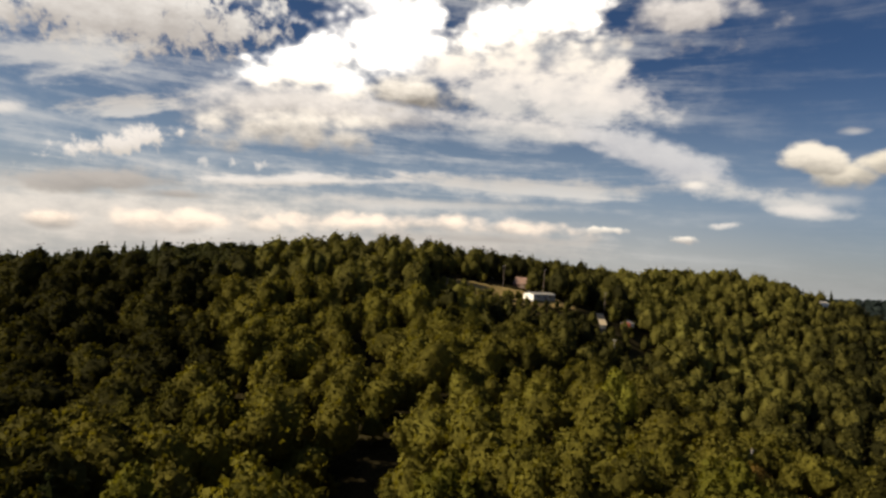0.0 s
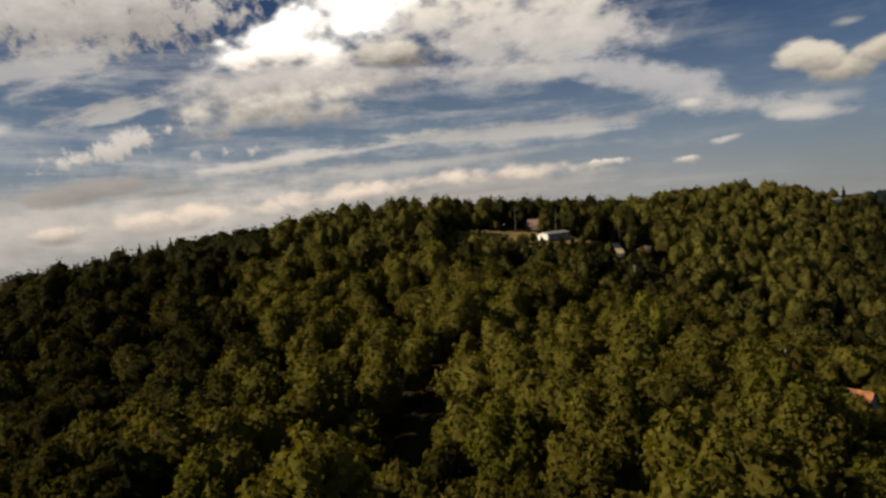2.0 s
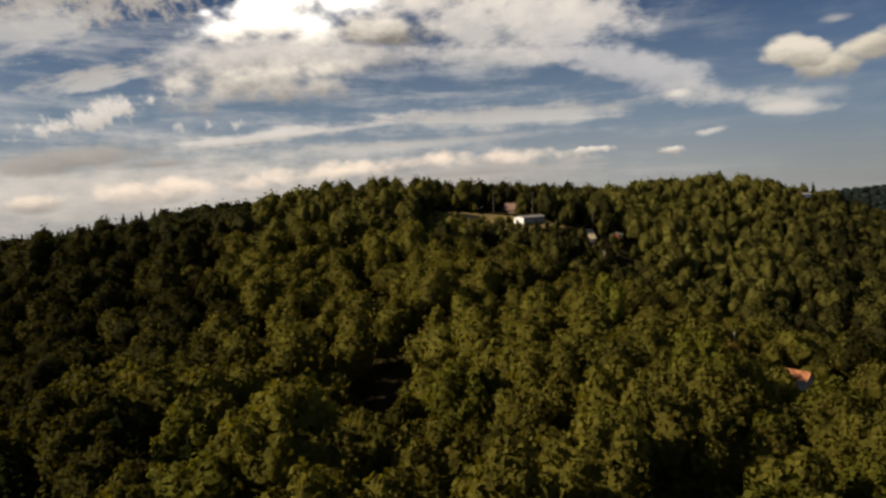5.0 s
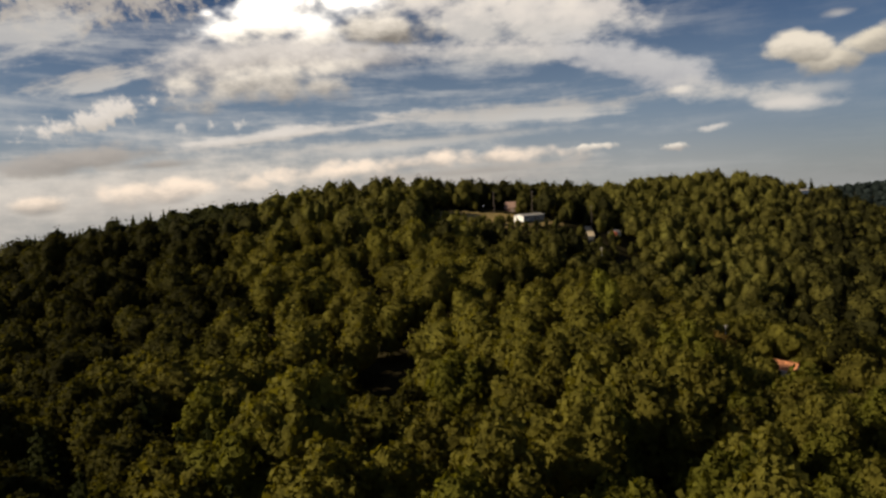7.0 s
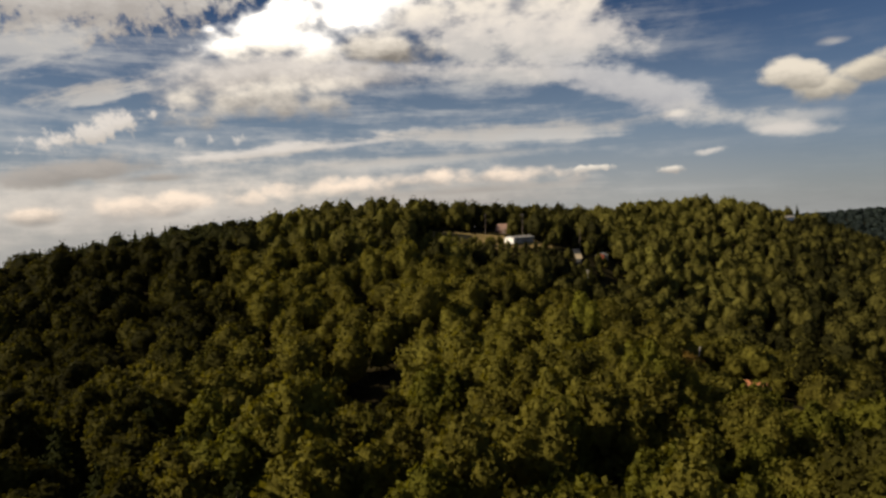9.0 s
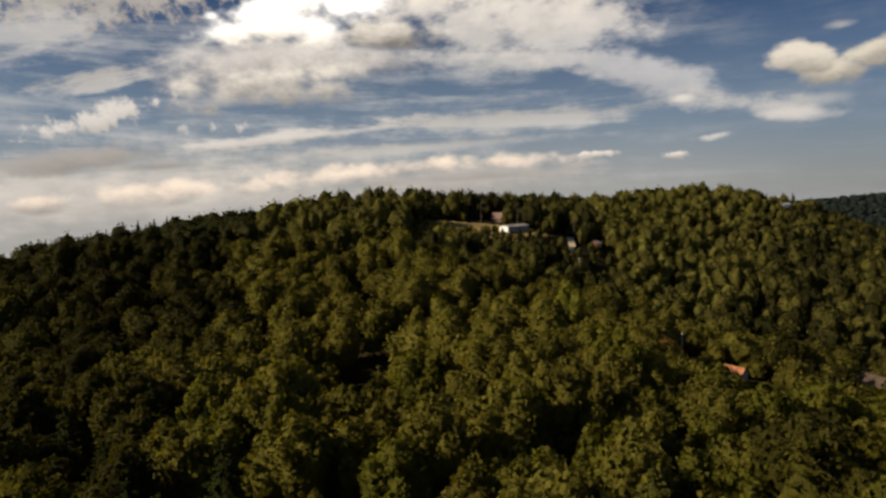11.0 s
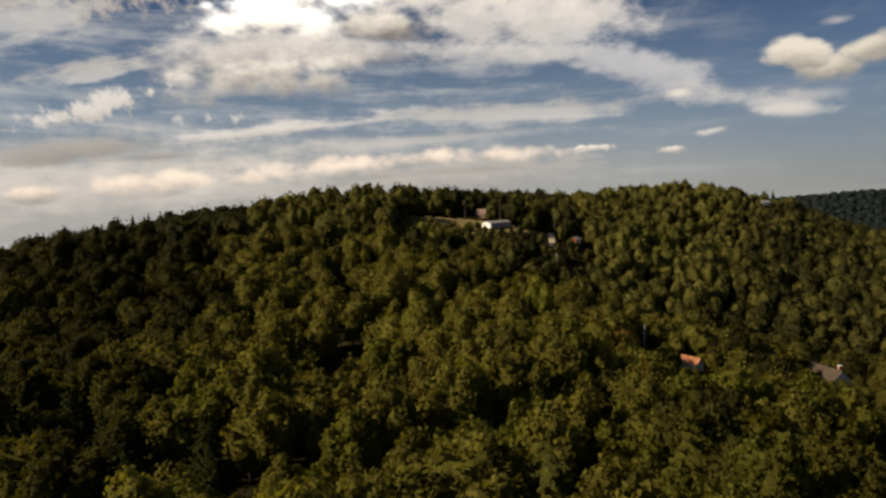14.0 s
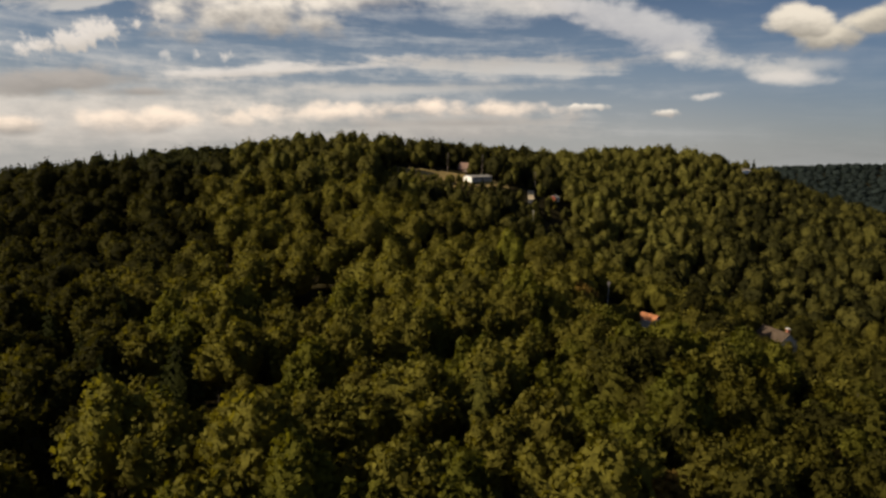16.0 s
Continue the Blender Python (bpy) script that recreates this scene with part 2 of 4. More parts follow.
def leaves(name, lights, by_tree):
    """Foliage: a tone of its own for each tree, another for each spray of leaves, light through the leaf."""
    m, n = material(name)
    if by_tree:
        tree = n.add("ShaderNodeObjectInfo").outputs["Random"]
    else:
        tree = n.add("ShaderNodeAttribute", attribute_name="tree_tone").outputs["Fac"]
    pick = n.add("ShaderNodeValToRGB")
    pick.color_ramp.elements[0].color, pick.color_ramp.elements[1].color = rgb(*lights[0]), rgb(*lights[-1])
    for i, c in enumerate(lights[1:-1], 1):
        pick.color_ramp.elements.new(i / (len(lights) - 1)).color = rgb(*c)
    n.put(pick.inputs[0], tree)
    spray = n.add("ShaderNodeNewGeometry").outputs["Random Per Island"]
    at = n.add("ShaderNodeTexCoord").outputs["Object"]
    patch = n.noise(at, 0.35, 3.0, 0.6)
    k = n.math("ADD", n.ramp(spray, 0.0, 1.0, 0.74, 1.20, False), n.ramp(patch, 0.3, 0.7, -0.20, 0.22, False))
    k = n.math("ADD", k, n.ramp(n.noise(at, 1.3, 4.0, 0.7), 0.32, 0.68, -0.30, 0.30, False))
    c = n.mix(1.0, pick.outputs[0], n.add("ShaderNodeCombineXYZ").outputs[0], "MULTIPLY")
    comb = c.node.inputs[7].links[0].from_node
    for s in comb.inputs:
        n.put(s, k)
    p = n.add("ShaderNodeBsdfPrincipled")
    n.put(p.inputs["Base Color"], c)
    p.inputs["Roughness"].default_value, p.inputs["Specular IOR Level"].default_value = 0.8, 0.05
    rough = n.add("ShaderNodeBump")
    rough.inputs["Strength"].default_value, rough.inputs["Distance"].default_value = 0.9, 0.45
    n.put(rough.inputs["Height"], n.noise(at, 2.2, 4.0, 0.65))
    n.put(p.inputs["Normal"], rough.outputs[0])
    t = n.add("ShaderNodeBsdfTranslucent")
    n.put(t.inputs[0], n.mix(1.0, c, rgb(1.2, 1.15, 0.5), "MULTIPLY"))
    both = n.add("ShaderNodeMixShader")
    both.inputs[0].default_value = 0.40
    n.put(both.inputs[1], p.outputs[0])
    n.put(both.inputs[2], t.outputs[0])
    finish(n, both.outputs[0])
    return m


# the first two greens are darkened to hold the flanks' shade
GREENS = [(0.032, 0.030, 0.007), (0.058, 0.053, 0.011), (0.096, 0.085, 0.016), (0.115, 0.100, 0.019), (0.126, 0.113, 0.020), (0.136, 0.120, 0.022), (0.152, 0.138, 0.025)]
PINES = [(0.034, 0.036, 0.010), (0.044, 0.043, 0.011)]
leaf_near = leaves("leaf_near", GREENS[2:], True)
# shaded copy of the near leaves, its shade held in the colour
leaf_shaded = leaves("leaf_shaded", [*GREENS[:2], (0.080, 0.070, 0.008)], True)
leaf_fresh = leaves("leaf_fresh", [(0.084, 0.084, 0.013), (0.104, 0.100, 0.015), (0.122, 0.116, 0.018)], True)
leaf_far = leaves("leaf_far", GREENS, False)
# same greens pulled towards blue: distance haze put into the leaf colour
leaf_ridge_haze = leaves("leaf_ridge_haze", [(r * 0.95, g * 0.98, b * 1.25) for r, g, b in GREENS], False)
leaf_pine = leaves("needle_near", [(0.086, 0.080, 0.013), (0.098, 0.090, 0.016)], True)
# pine needles darkened to carry the left flank's shade and lens falloff
leaf_pine_shaded = leaves("needle_shaded", [(0.026, 0.032, 0.008), (0.040, 0.044, 0.010)], True)
leaf_fir = leaves("needle_far", PINES, False)
leaf_pale = leaves("needle_pale", [(0.112, 0.108, 0.022), (0.120, 0.116, 0.024)], True)
leaf_lime = leaves("leaf_lime", [(0.185, 0.180, 0.026), (0.190, 0.185, 0.028)], True)
leaf_rust = leaves("leaf_rust", [(0.150, 0.094, 0.022), (0.165, 0.104, 0.024)], True)
bark = surface("bark", (0.12, 0.095, 0.07), 0.95, 6.0, 0.35, 0.8, 0.9)
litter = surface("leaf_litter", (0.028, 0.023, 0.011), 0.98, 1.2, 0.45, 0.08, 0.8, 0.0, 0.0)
meadow = surface("meadow", (0.22, 0.155, 0.05), 0.95, 1.5, 0.35, 0.12, 0.5)
# asphalt darkened to hold the tree shade on the lower road
asphalt = surface("shaded_asphalt", (0.045, 0.044, 0.043), 0.9, 9.0, 0.25, 0.3, 0.4)
dirt = surface("dry_dirt", (0.36, 0.29, 0.19), 0.95, 3.0, 0.25, 0.3, 0.5)
clay = surface("red_clay", (0.30, 0.15, 0.08), 0.95, 1.6, 0.35, 0.4, 0.7)
white_siding = surface("white_siding", (0.86, 0.86, 0.83), 0.6, 3.0, 0.06, 0.5, 0.1)
# grey of the long walls, darkened to carry their shaded side
shaded_grey_siding = surface("shaded_grey_siding", (0.30, 0.29, 0.27), 0.7, 3.0, 0.1, 0.5, 0.1)
pale_roof = surface("pale_roof", (0.30, 0.275, 0.24), 0.7, 4.0, 0.15, 0.4, 0.3)
brown_roof = surface("brown_roof", (0.21, 0.13, 0.10), 0.85, 5.0, 0.2, 0.4, 0.4)
brown_wood = surface("brown_wood", (0.10, 0.055, 0.04), 0.85, 5.0, 0.3, 0.5, 0.4)
grey_roof = surface("grey_shingle", (0.085, 0.062, 0.045), 0.95, 5.0, 0.25, 0.5, 0.5, 0.0, 0.05)
brick_red = surface("red_brick", (0.36, 0.15, 0.09), 0.9, 6.0, 0.3, 0.8, 0.5)
red_paint = surface("red_paint", (0.30, 0.075, 0.04), 0.7, 3.0, 0.2, 0.5, 0.3)
rust_roof = surface("rust_roof", (0.40, 0.16, 0.07), 0.8, 2.0, 0.6, 0.6, 0.4)
cement = surface("cement", (0.62, 0.60, 0.56), 0.8, 4.0, 0.15, 0.5, 0.2)
pole_wood = surface("pole_wood", (0.52, 0.46, 0.39), 0.9, 7.0, 0.25, 0.7, 0.5)
pole_dark = surface("creosoted_wood", (0.16, 0.125, 0.10), 0.9, 7.0, 0.25, 0.7, 0.5)
metal = surface("galvanised_metal", (0.55, 0.55, 0.55), 0.45, 8.0, 0.1, 1.0, 0.1, 0.8)
porcelain = surface("porcelain", (0.45, 0.44, 0.42), 0.3, 8.0, 0.1, 1.0, 0.05)
glass_dark, gn = material("window_glass")
gp = gn.add("ShaderNodeBsdfPrincipled")
gp.inputs["Base Color"].default_value, gp.inputs["Roughness"].default_value = rgb(0.02, 0.025, 0.03), 0.08
finish(gn, gp.outputs[0])


# ---------------------------------------------------------------- the land
HILLS = []


def hill(x, y, reach, height):
    HILLS.append((x, y, reach, height))


hill(3, 445, 220, 65.6)
hill(333, 687, 140, 44.5)
hill(-14, -12, 90, 25.8)
hill(234, 236, 90, -30.1)
hill(-162, 269, 60, 18.1)
hill(234, 533, 60, 21.7)
hill(-30, 335, 60, 21.3)
hill(3, -160, 60, 25.0)
hill(69, 137, 60, 7.5)
hill(102, 467, 60, 11.0)
hill(498, 632, 60, -7.1)
hill(-310, 335, 90, 8.7)
hill(201, 38, 60, -17.6)
hill(-162, 170, 60, 3.0)
hill(102, 5, 60, 10.1)
hill(333, 566, 60, 9.9)
hill(333, 170, 60, -29.8)
hill(135, 236, 60, -14.1)
hill(234, 401, 60, -9.7)
hill(36, 566, 60, -5.7)
hill(-195, 38, 60, -12.2)
hill(432, 731, 60, 7.8)
hill(531, 731, 60, -6.7)
hill(3, 236, 60, 2.5)
hill(-228, 236, 60, 8.9)
hill(-129, 104, 60, 6.4)
hill(52, 330, 22, 3.2)       # level ground under the long house
hill(5, 305, 38, -10.0)      # the meadow's front slope
hill(85, 325, 30, 5.0)       # road bank
hill(160, 172, 32, 9.0)      # terrace under the shingled house
hill(-15, 120, 15, -7.0)     # ravine
hill(-22, 92, 16, -9.0)
hill(-225, 225, 55, -5.0)
# distant ranges
hill(336, 556, 15, 8.5)      # knoll on the far ridge
hill(1900, 2150, 420, 112.0)
hill(2500, 1900, 420, 118.0)
hill(1300, 2500, 380, 80.0)
hill(90, 125, 22, -6.0)      # hollow below the shed


def ground(x, y):
    x, y = np.asarray(x, float), np.asarray(y, float)
    z = np.full(np.broadcast(x, y).shape, -25.0)
    for hx, hy, reach, height in HILLS:
        z = z + height * np.exp(-((x - hx) ** 2 + (y - hy) ** 2) / (2.0 * reach * reach))
    return z - 0.05 * np.maximum(0.0, np.hypot(x, y) - 900.0)


def height_at(x, y):
    return float(ground(x, y))


def mesh_of(name, verts, faces, mats, smooth=False, tone=None, normals=None):
    """A mesh from number arrays: its faces, whether they are rounded (all or one by one), a tone for each corner point."""
    me = bpy.data.meshes.new(name)
    verts, faces = np.asarray(verts, np.float32), np.asarray(faces, np.int32)
    k = faces.shape[1]
    me.vertices.add(len(verts))
    me.vertices.foreach_set("co", verts.ravel())
    me.loops.add(faces.size)
    me.loops.foreach_set("vertex_index", faces.ravel())
    me.polygons.add(len(faces))
    me.polygons.foreach_set("loop_start", np.arange(0, faces.size, k, dtype=np.int32))
    for m in mats:
        me.materials.append(m)
    if tone is not None:
        a = me.attributes.new("tree_tone", "FLOAT", "POINT")
        a.data.foreach_set("value", np.asarray(tone, np.float32))
    me.update(calc_edges=True)
    me.polygons.foreach_set("use_smooth", np.broadcast_to(np.asarray(smooth, bool), len(faces)).copy())
    me.validate()
    if normals is not None:
        me.normals_split_custom_set_from_vertices(np.asarray(normals, np.float32))
    return me


def sheet(xs, ys, lift=0.0):
    gx, gy = np.meshgrid(xs, ys)
    v = np.stack([gx, gy, ground(gx, gy) + lift], -1).reshape(-1, 3)
    w, h = len(xs), len(ys)
    i = (np.arange(h - 1)[:, None] * w + np.arange(w - 1)[None]).ravel()
    return v, np.stack([i, i + 1, i + 1 + w, i + w], -1)


def steps(inner, outer, fine_step, coarse):
    core = np.arange(inner[0], inner[1] + 1, fine_step)
    low = inner[0] - np.cumsum(np.geomspace(fine_step, coarse, 40))
    high = core[-1] + np.cumsum(np.geomspace(fine_step, coarse, 40))
    return np.concatenate([low[low > outer[0]][::-1], core, high[high < outer[1]]])


gv, gf = sheet(steps((-420, 640), (-4300, 4300), 8.0, 420.0), steps((-200, 900), (-4300, 4300), 8.0, 420.0))
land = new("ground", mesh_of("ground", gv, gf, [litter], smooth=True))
tagged(land, "rolling wooded hill ground covered with dark leaf litter", "ground", kind="structure")


# ---------------------------------------------------------------- trees
rng = np.random.default_rng(11)


def ball(level):
    bm = bmesh.new()
    bmesh.ops.create_icosphere(bm, subdivisions=level, radius=1.0)
    out = np.array([v.co[:] for v in bm.verts]), np.array([[v.index for v in f.verts] for f in bm.faces])
    bm.free()
    return out


BALLS = {2: ball(2), 3: ball(3), 4: ball(4)}


def unit(v):
    return v / (np.linalg.norm(v, axis=-1, keepdims=True) + 1e-9)


def sprays(r, centre, normal, size, loose=0.34, round_off=0.82):
    """Bent leaf sprays: four points, two triangles each, facing roughly along the given normals, which they share in part."""
    n = len(centre)
    face = unit(normal + r.normal(0, loose, (n, 3)))
    side = unit(np.cross(face, r.normal(0, 1, (n, 3))))
    along = np.cross(face, side)
    s = size * r.uniform(0.65, 1.4, (n, 1))
    a = centre - along * s * r.uniform(0.45, 0.7, (n, 1))
    b = centre + side * s * r.uniform(0.35, 0.6, (n, 1)) + face * s * 0.10
    c = centre + along * s * r.uniform(0.45, 0.7, (n, 1))
    d = centre - side * s * r.uniform(0.35, 0.6, (n, 1)) + face * s * 0.06
    v = np.stack([a, b, c, d], 1).reshape(-1, 3)
    i = np.arange(n)[:, None] * 4
    soft = unit(normal * round_off + face * (1 - round_off) + r.normal(0, 0.10, (n, 3)))
    return v, np.concatenate([i + [0, 1, 2], i + [0, 2, 3]]), np.repeat(soft, 4, 0)


def broadleaf(seed, height, width, bole, lobes, leaf_count, leaf_size, level=3, rough=0.10):
    """A broad crown: boughs that billow out of one mass, its uneven skin set close with leaf sprays. Returns points, triangles and normals."""
    r = np.random.default_rng(seed)
    mid, half = height * 0.52 + bole * 0.5, height * 0.48 - bole * 0.5
    u = (np.arange(lobes) + 0.5) / lobes
    ph = np.arccos(1 - 1.75 * u) + r.normal(0, 0.16, lobes)
    th = np.arange(lobes) * 2.39996 + r.uniform(0, 6.28) + r.normal(0, 0.35, lobes)
    way = np.stack([np.cos(th) * np.sin(ph), np.sin(th) * np.sin(ph), np.cos(ph)], -1)
    rad = 1.28 / math.sqrt(lobes) * r.uniform(0.72, 1.30, lobes)
    spot = way * (r.uniform(0.80, 1.04, lobes) - rad * 0.88)[:, None]
    spot = np.concatenate([spot, [[0, 0, -0.05]]])
    rad = np.concatenate([rad, [0.66]])
    waves, phase = r.normal(0, 1, (10, 3)) * np.repeat([4.5, 9.0], 5)[:, None], r.uniform(0, 6.28, 10)
    tall = np.array([width / 2, width / 2, half])

    def skin(d):
        """How far the crown reaches in a direction: the outermost bough, with small tufts."""
        along = d @ spot.T
        under = rad ** 2 - (spot ** 2).sum(1) + along ** 2
        reach = np.where(under > 0, along + np.sqrt(np.maximum(under, 0)), 0.0).max(1)
        tufts = np.sin(d @ waves.T + phase)
        return reach * (1 + rough * (tufts[:, :5].mean(1) + 0.8 * tufts[:, 5:].mean(1)))

    def facing(d):
        """The skin's outward direction."""
        s = unit(np.cross(d, [0.3, 0.5, 0.81]))
        t = np.cross(d, s)
        p = [unit(d + e * 0.07) for e in (s, -s, t, -t)]
        q = [k * skin(k)[:, None] * tall for k in p]
        return unit(np.cross(q[0] - q[1], q[2] - q[3]))

    bv, bf = BALLS[level]
    core = bv * (skin(bv) * 0.88)[:, None] * tall + [0, 0, mid]
    d = unit(r.normal(0, 1, (leaf_count * 2, 3)) + [0, 0, 0.35])
    d = d[d[:, 2] > -0.55][:leaf_count]
    out = facing(d)
    c = d * (skin(d) * r.uniform(0.86, 1.05, len(d)))[:, None] * tall + [0, 0, mid]
    v, f, n = sprays(r, c, out, leaf_size, 0.75, 0.66)
    return np.concatenate([v, core]), np.concatenate([f, bf + len(v)]), np.concatenate([n, facing(bv)])


def conifer(seed, height, width, whorls, leaf_count, leaf_size, droop=0.18, crown_from=0.15, loose=0.25, taper=0.8):
    """A pine or spruce: tiers of boughs along a straight stem."""
    r = np.random.default_rng(seed)
    cs, ns, zs = [], [], []
    for k in range(whorls):
        f = k / max(1, whorls - 1)
        z = height * (crown_from + (0.95 - crown_from) * f)
        reach = width / 2 * (1 - f) ** taper * r.uniform(1 - loose, 1 + loose) + 0.4
        boughs = 5 + int(3 * (1 - f))
        for b in range(boughs):
            a = 6.283 * b / boughs + r.uniform(-0.4, 0.4) + k
            long = reach * r.uniform(0.7, 1.15)
            m = max(2, int(leaf_count / whorls / boughs))
            q = r.uniform(0.15, 1.0, m) ** 0.7
            spread = 0.22 * long * (0.3 + q)
            x = np.cos(a) * long * q + r.normal(0, 1, m) * spread * 0.6
            y = np.sin(a) * long * q + r.normal(0, 1, m) * spread * 0.6
            zs.append(np.full((m, 1), leaf_size * (0.4 + 0.6 * (1 - f))))
            cs.append(np.stack([x, y, z - droop * long * q + r.normal(0, 0.12, m)], -1))
            ns.append(np.tile([np.cos(a) * 0.35, np.sin(a) * 0.35, 1.0], (m, 1)))
    v, f, n = sprays(r, np.concatenate(cs), unit(np.concatenate(ns)), np.concatenate(zs), 0.35, 0.4)
    # the close inner mass round the stem
    ring = np.arange(7) * 6.2832 / 7
    low = np.stack([np.cos(ring), np.sin(ring), 0 * ring], -1)
    cone = np.concatenate([low * [width * 0.36, width * 0.36, 0] + [0, 0, height * crown_from], [[0, 0, height * 0.97]]])
    side = np.array([[k, (k + 1) % 7, 7] for k in range(7)])
    return np.concatenate([v, cone]), np.concatenate([f, side + len(v)]), np.concatenate([n, unit(low + [0, 0, 0.3]), [[0, 0, 1.0]]])


def tube(points, radii, sides=7):
    """A tapered round limb along points."""
    pts = [Vector(p) for p in points]
    vs, fs = [], []
    for i, p in enumerate(pts):
        d = (pts[min(i + 1, len(pts) - 1)] - pts[max(i - 1, 0)]).normalized()
        s = d.orthogonal().normalized()
        t = d.cross(s)
        for k in range(sides):
            a = 6.28318 * k / sides
            vs.append(p + (s * math.cos(a) + t * math.sin(a)) * radii[i])
    for i in range(len(pts) - 1):
        for k in range(sides):
            a, b = i * sides + k, i * sides + (k + 1) % sides
            fs += [(a, b, b + sides), (a, b + sides, a + sides)]
    return np.array([v[:] for v in vs]), np.array(fs)


def stem(seed, height, width, thick, limbs):
    r = random.Random(seed)
    n = 5
    pts = [(r.uniform(-0.2, 0.2) * i, r.uniform(-0.2, 0.2) * i, height * 0.86 * i / n - 0.6) for i in range(n + 1)]
    vs, fs = tube(pts, [thick * (1.25 if i == 0 else 1 - 0.8 * i / n) for i in range(n + 1)])
    for k in range(limbs):
        f = r.uniform(0.35, 0.8)
        a = 6.283 * k / limbs + r.uniform(-0.4, 0.4)
        x, y, z = (pts[int(f * n)][j] + (pts[int(f * n) + 1][j] - pts[int(f * n)][j]) * (f * n % 1) for j in range(3))
        l = width * 0.36 * r.uniform(0.8, 1.1)
        tip = (x + math.cos(a) * l, y + math.sin(a) * l, z + l * 0.55)
        v, g = tube([(x, y, z), (x + (tip[0] - x) * 0.5, y + (tip[1] - y) * 0.5, z + l * 0.36), tip], [thick * 0.38, thick * 0.25, thick * 0.08], 5)
        vs, fs = np.concatenate([vs, v]), np.concatenate([fs, g + len(vs)])
    return vs, fs


def near_line(x, y, pts, reach):
    best = np.full(np.shape(x), 1e9)
    for (ax, ay), (bx, by) in zip(pts, pts[1:]):
        d = np.array([bx - ax, by - ay])
        t = np.clip(((x - ax) * d[0] + (y - ay) * d[1]) / (d @ d), 0, 1)
        best = np.minimum(best, np.hypot(x - ax - t * d[0], y - ay - t * d[1]))
    return best < reach


CHOSEN = [(53, 178), (74, 141), (68, 130), (29, 15), (-15, 152)]
RAVINE = [(-21, 78), (-16, 105), (-12, 130), (-12, 152)]
ROAD = [(87, 350), (82, 316), (80, 305), (75, 280), (70, 250), (62, 225)]


def bare(x, y):
    """Where no tree stands: meadow, road, ravine, yards."""
    out = (((x - 28) / 36) ** 2 + ((y - 343) / 10.5) ** 2 < 1) | (np.hypot(x - 52, y - 337) < 12) | (np.hypot(x - 52, y - 368) < 11)
    out |= near_line(x, y, ROAD[:2], 4.5) | near_line(x, y, [(82, 350), (80, 310)], 4.0) | near_line(x, y, [(78, 281), (70, 280)], 3.0) | near_line(x, y, [(105, 346), (96, 345)], 5.0) | near_line(x, y, RAVINE, 6.0)
    out |= np.hypot(x - 105, y - 346) < 8
    out |= near_line(x, y, [(107, 163), (89, 122)], 6.5) | near_line(x, y, [(94, 180), (83, 148)], 4.0) | near_line(x, y, [(157, 166), (136, 132)], 7.0)
    out |= np.hypot(x - 81.5, y - 284) < 4.5
    out |= (np.hypot(x - 34, y - 362) < 13) | (np.hypot(x - 76, y - 330) < 8)
    out |= np.hypot(x - 52, y - 176) < 7
    for cx, cy in CHOSEN:
        out |= np.hypot(x - cx, y - cy) < 5.5
    out |= np.hypot(x - 76, y - 283) < 4
    out |= near_line(x, y, [(105, 346), (99, 322)], 4.5) | near_line(x, y, [(80, 284), (76, 266)], 3.2)
    out |= (np.hypot(x - 69, y - 191) < 9.0) | (np.hypot(x - 40, y - 188) < 7.5)
    out |= np.hypot(x - 157, y - 168) < 10
    out |= (np.hypot(x - 332, y - 550) < 9)
    return out


def scatter(r, x0, x1, y0, y1, pitch):
    xs, ys = np.meshgrid(np.arange(x0, x1, pitch), np.arange(y0, y1, pitch * 0.87))
    xs = xs + (np.arange(xs.shape[0])[:, None] % 2) * pitch / 2
    xs, ys = xs + r.uniform(-0.42, 0.42, xs.shape) * pitch, ys + r.uniform(-0.42, 0.42, ys.shape) * pitch
    x, y = xs.ravel(), ys.ravel()
    keep = ~bare(x, y) & (r.random(len(x)) > 0.06)
    return x[keep], y[keep]


def front_slope(x, y):
    return (np.abs(x - 32) < 46) & (y > 282) & (y < 334)


def edge_scale(x, y):
    """Young growth on the slope before the meadow and along the road."""
    s = np.ones(np.shape(x))
    s = np.where(front_slope(x, y), 0.55, s)
    s = np.where(front_slope(x, y) & (y > 316), 0.42, s)
    s = np.where(near_line(x, y, [(53, 336), (44, 296)], 12.0) & (y > 296), 0.34, s)
    s = np.where(near_line(x, y, [(100, 322), (92, 288)], 8.0) | near_line(x, y, [(74, 254), (66, 226)], 6.0), 0.6, s)
    s = np.where(near_line(x, y, [(84, 330), (80, 300)], 9.0), 0.6, s)
    s = np.where(near_line(x, y, [(107, 163), (78, 98)], 12.0) | near_line(x, y, [(94, 180), (78, 132)], 8.0) | near_line(x, y, [(157, 166), (128, 118)], 12.0), 0.62, s)
    s = np.where((y > 400) & (x > 60), 0.95, s)
    s = np.where(near_line(x, y, [(330, 548), (300, 500)], 20.0), 0.75, s)
    return np.where(np.hypot(x - 50, y - 162) < 13, 0.72 * s, s)


def stature(x, y):
    """Groups of old tall trees and of younger ones."""
    return 1.0 + 0.13 * math.sin(x * 0.13 + 2.0 + 0.03 * y) * math.cos(y * 0.10 + 0.6) + 0.09 * math.sin(x * 0.29 - y * 0.21)


def in_view(x, y, margin):
    """The wedge of land before the way, from its far end."""
    return np.abs((x - 16) - 0.05 * (y + 60)) < 0.80 * (y + 64) + margin


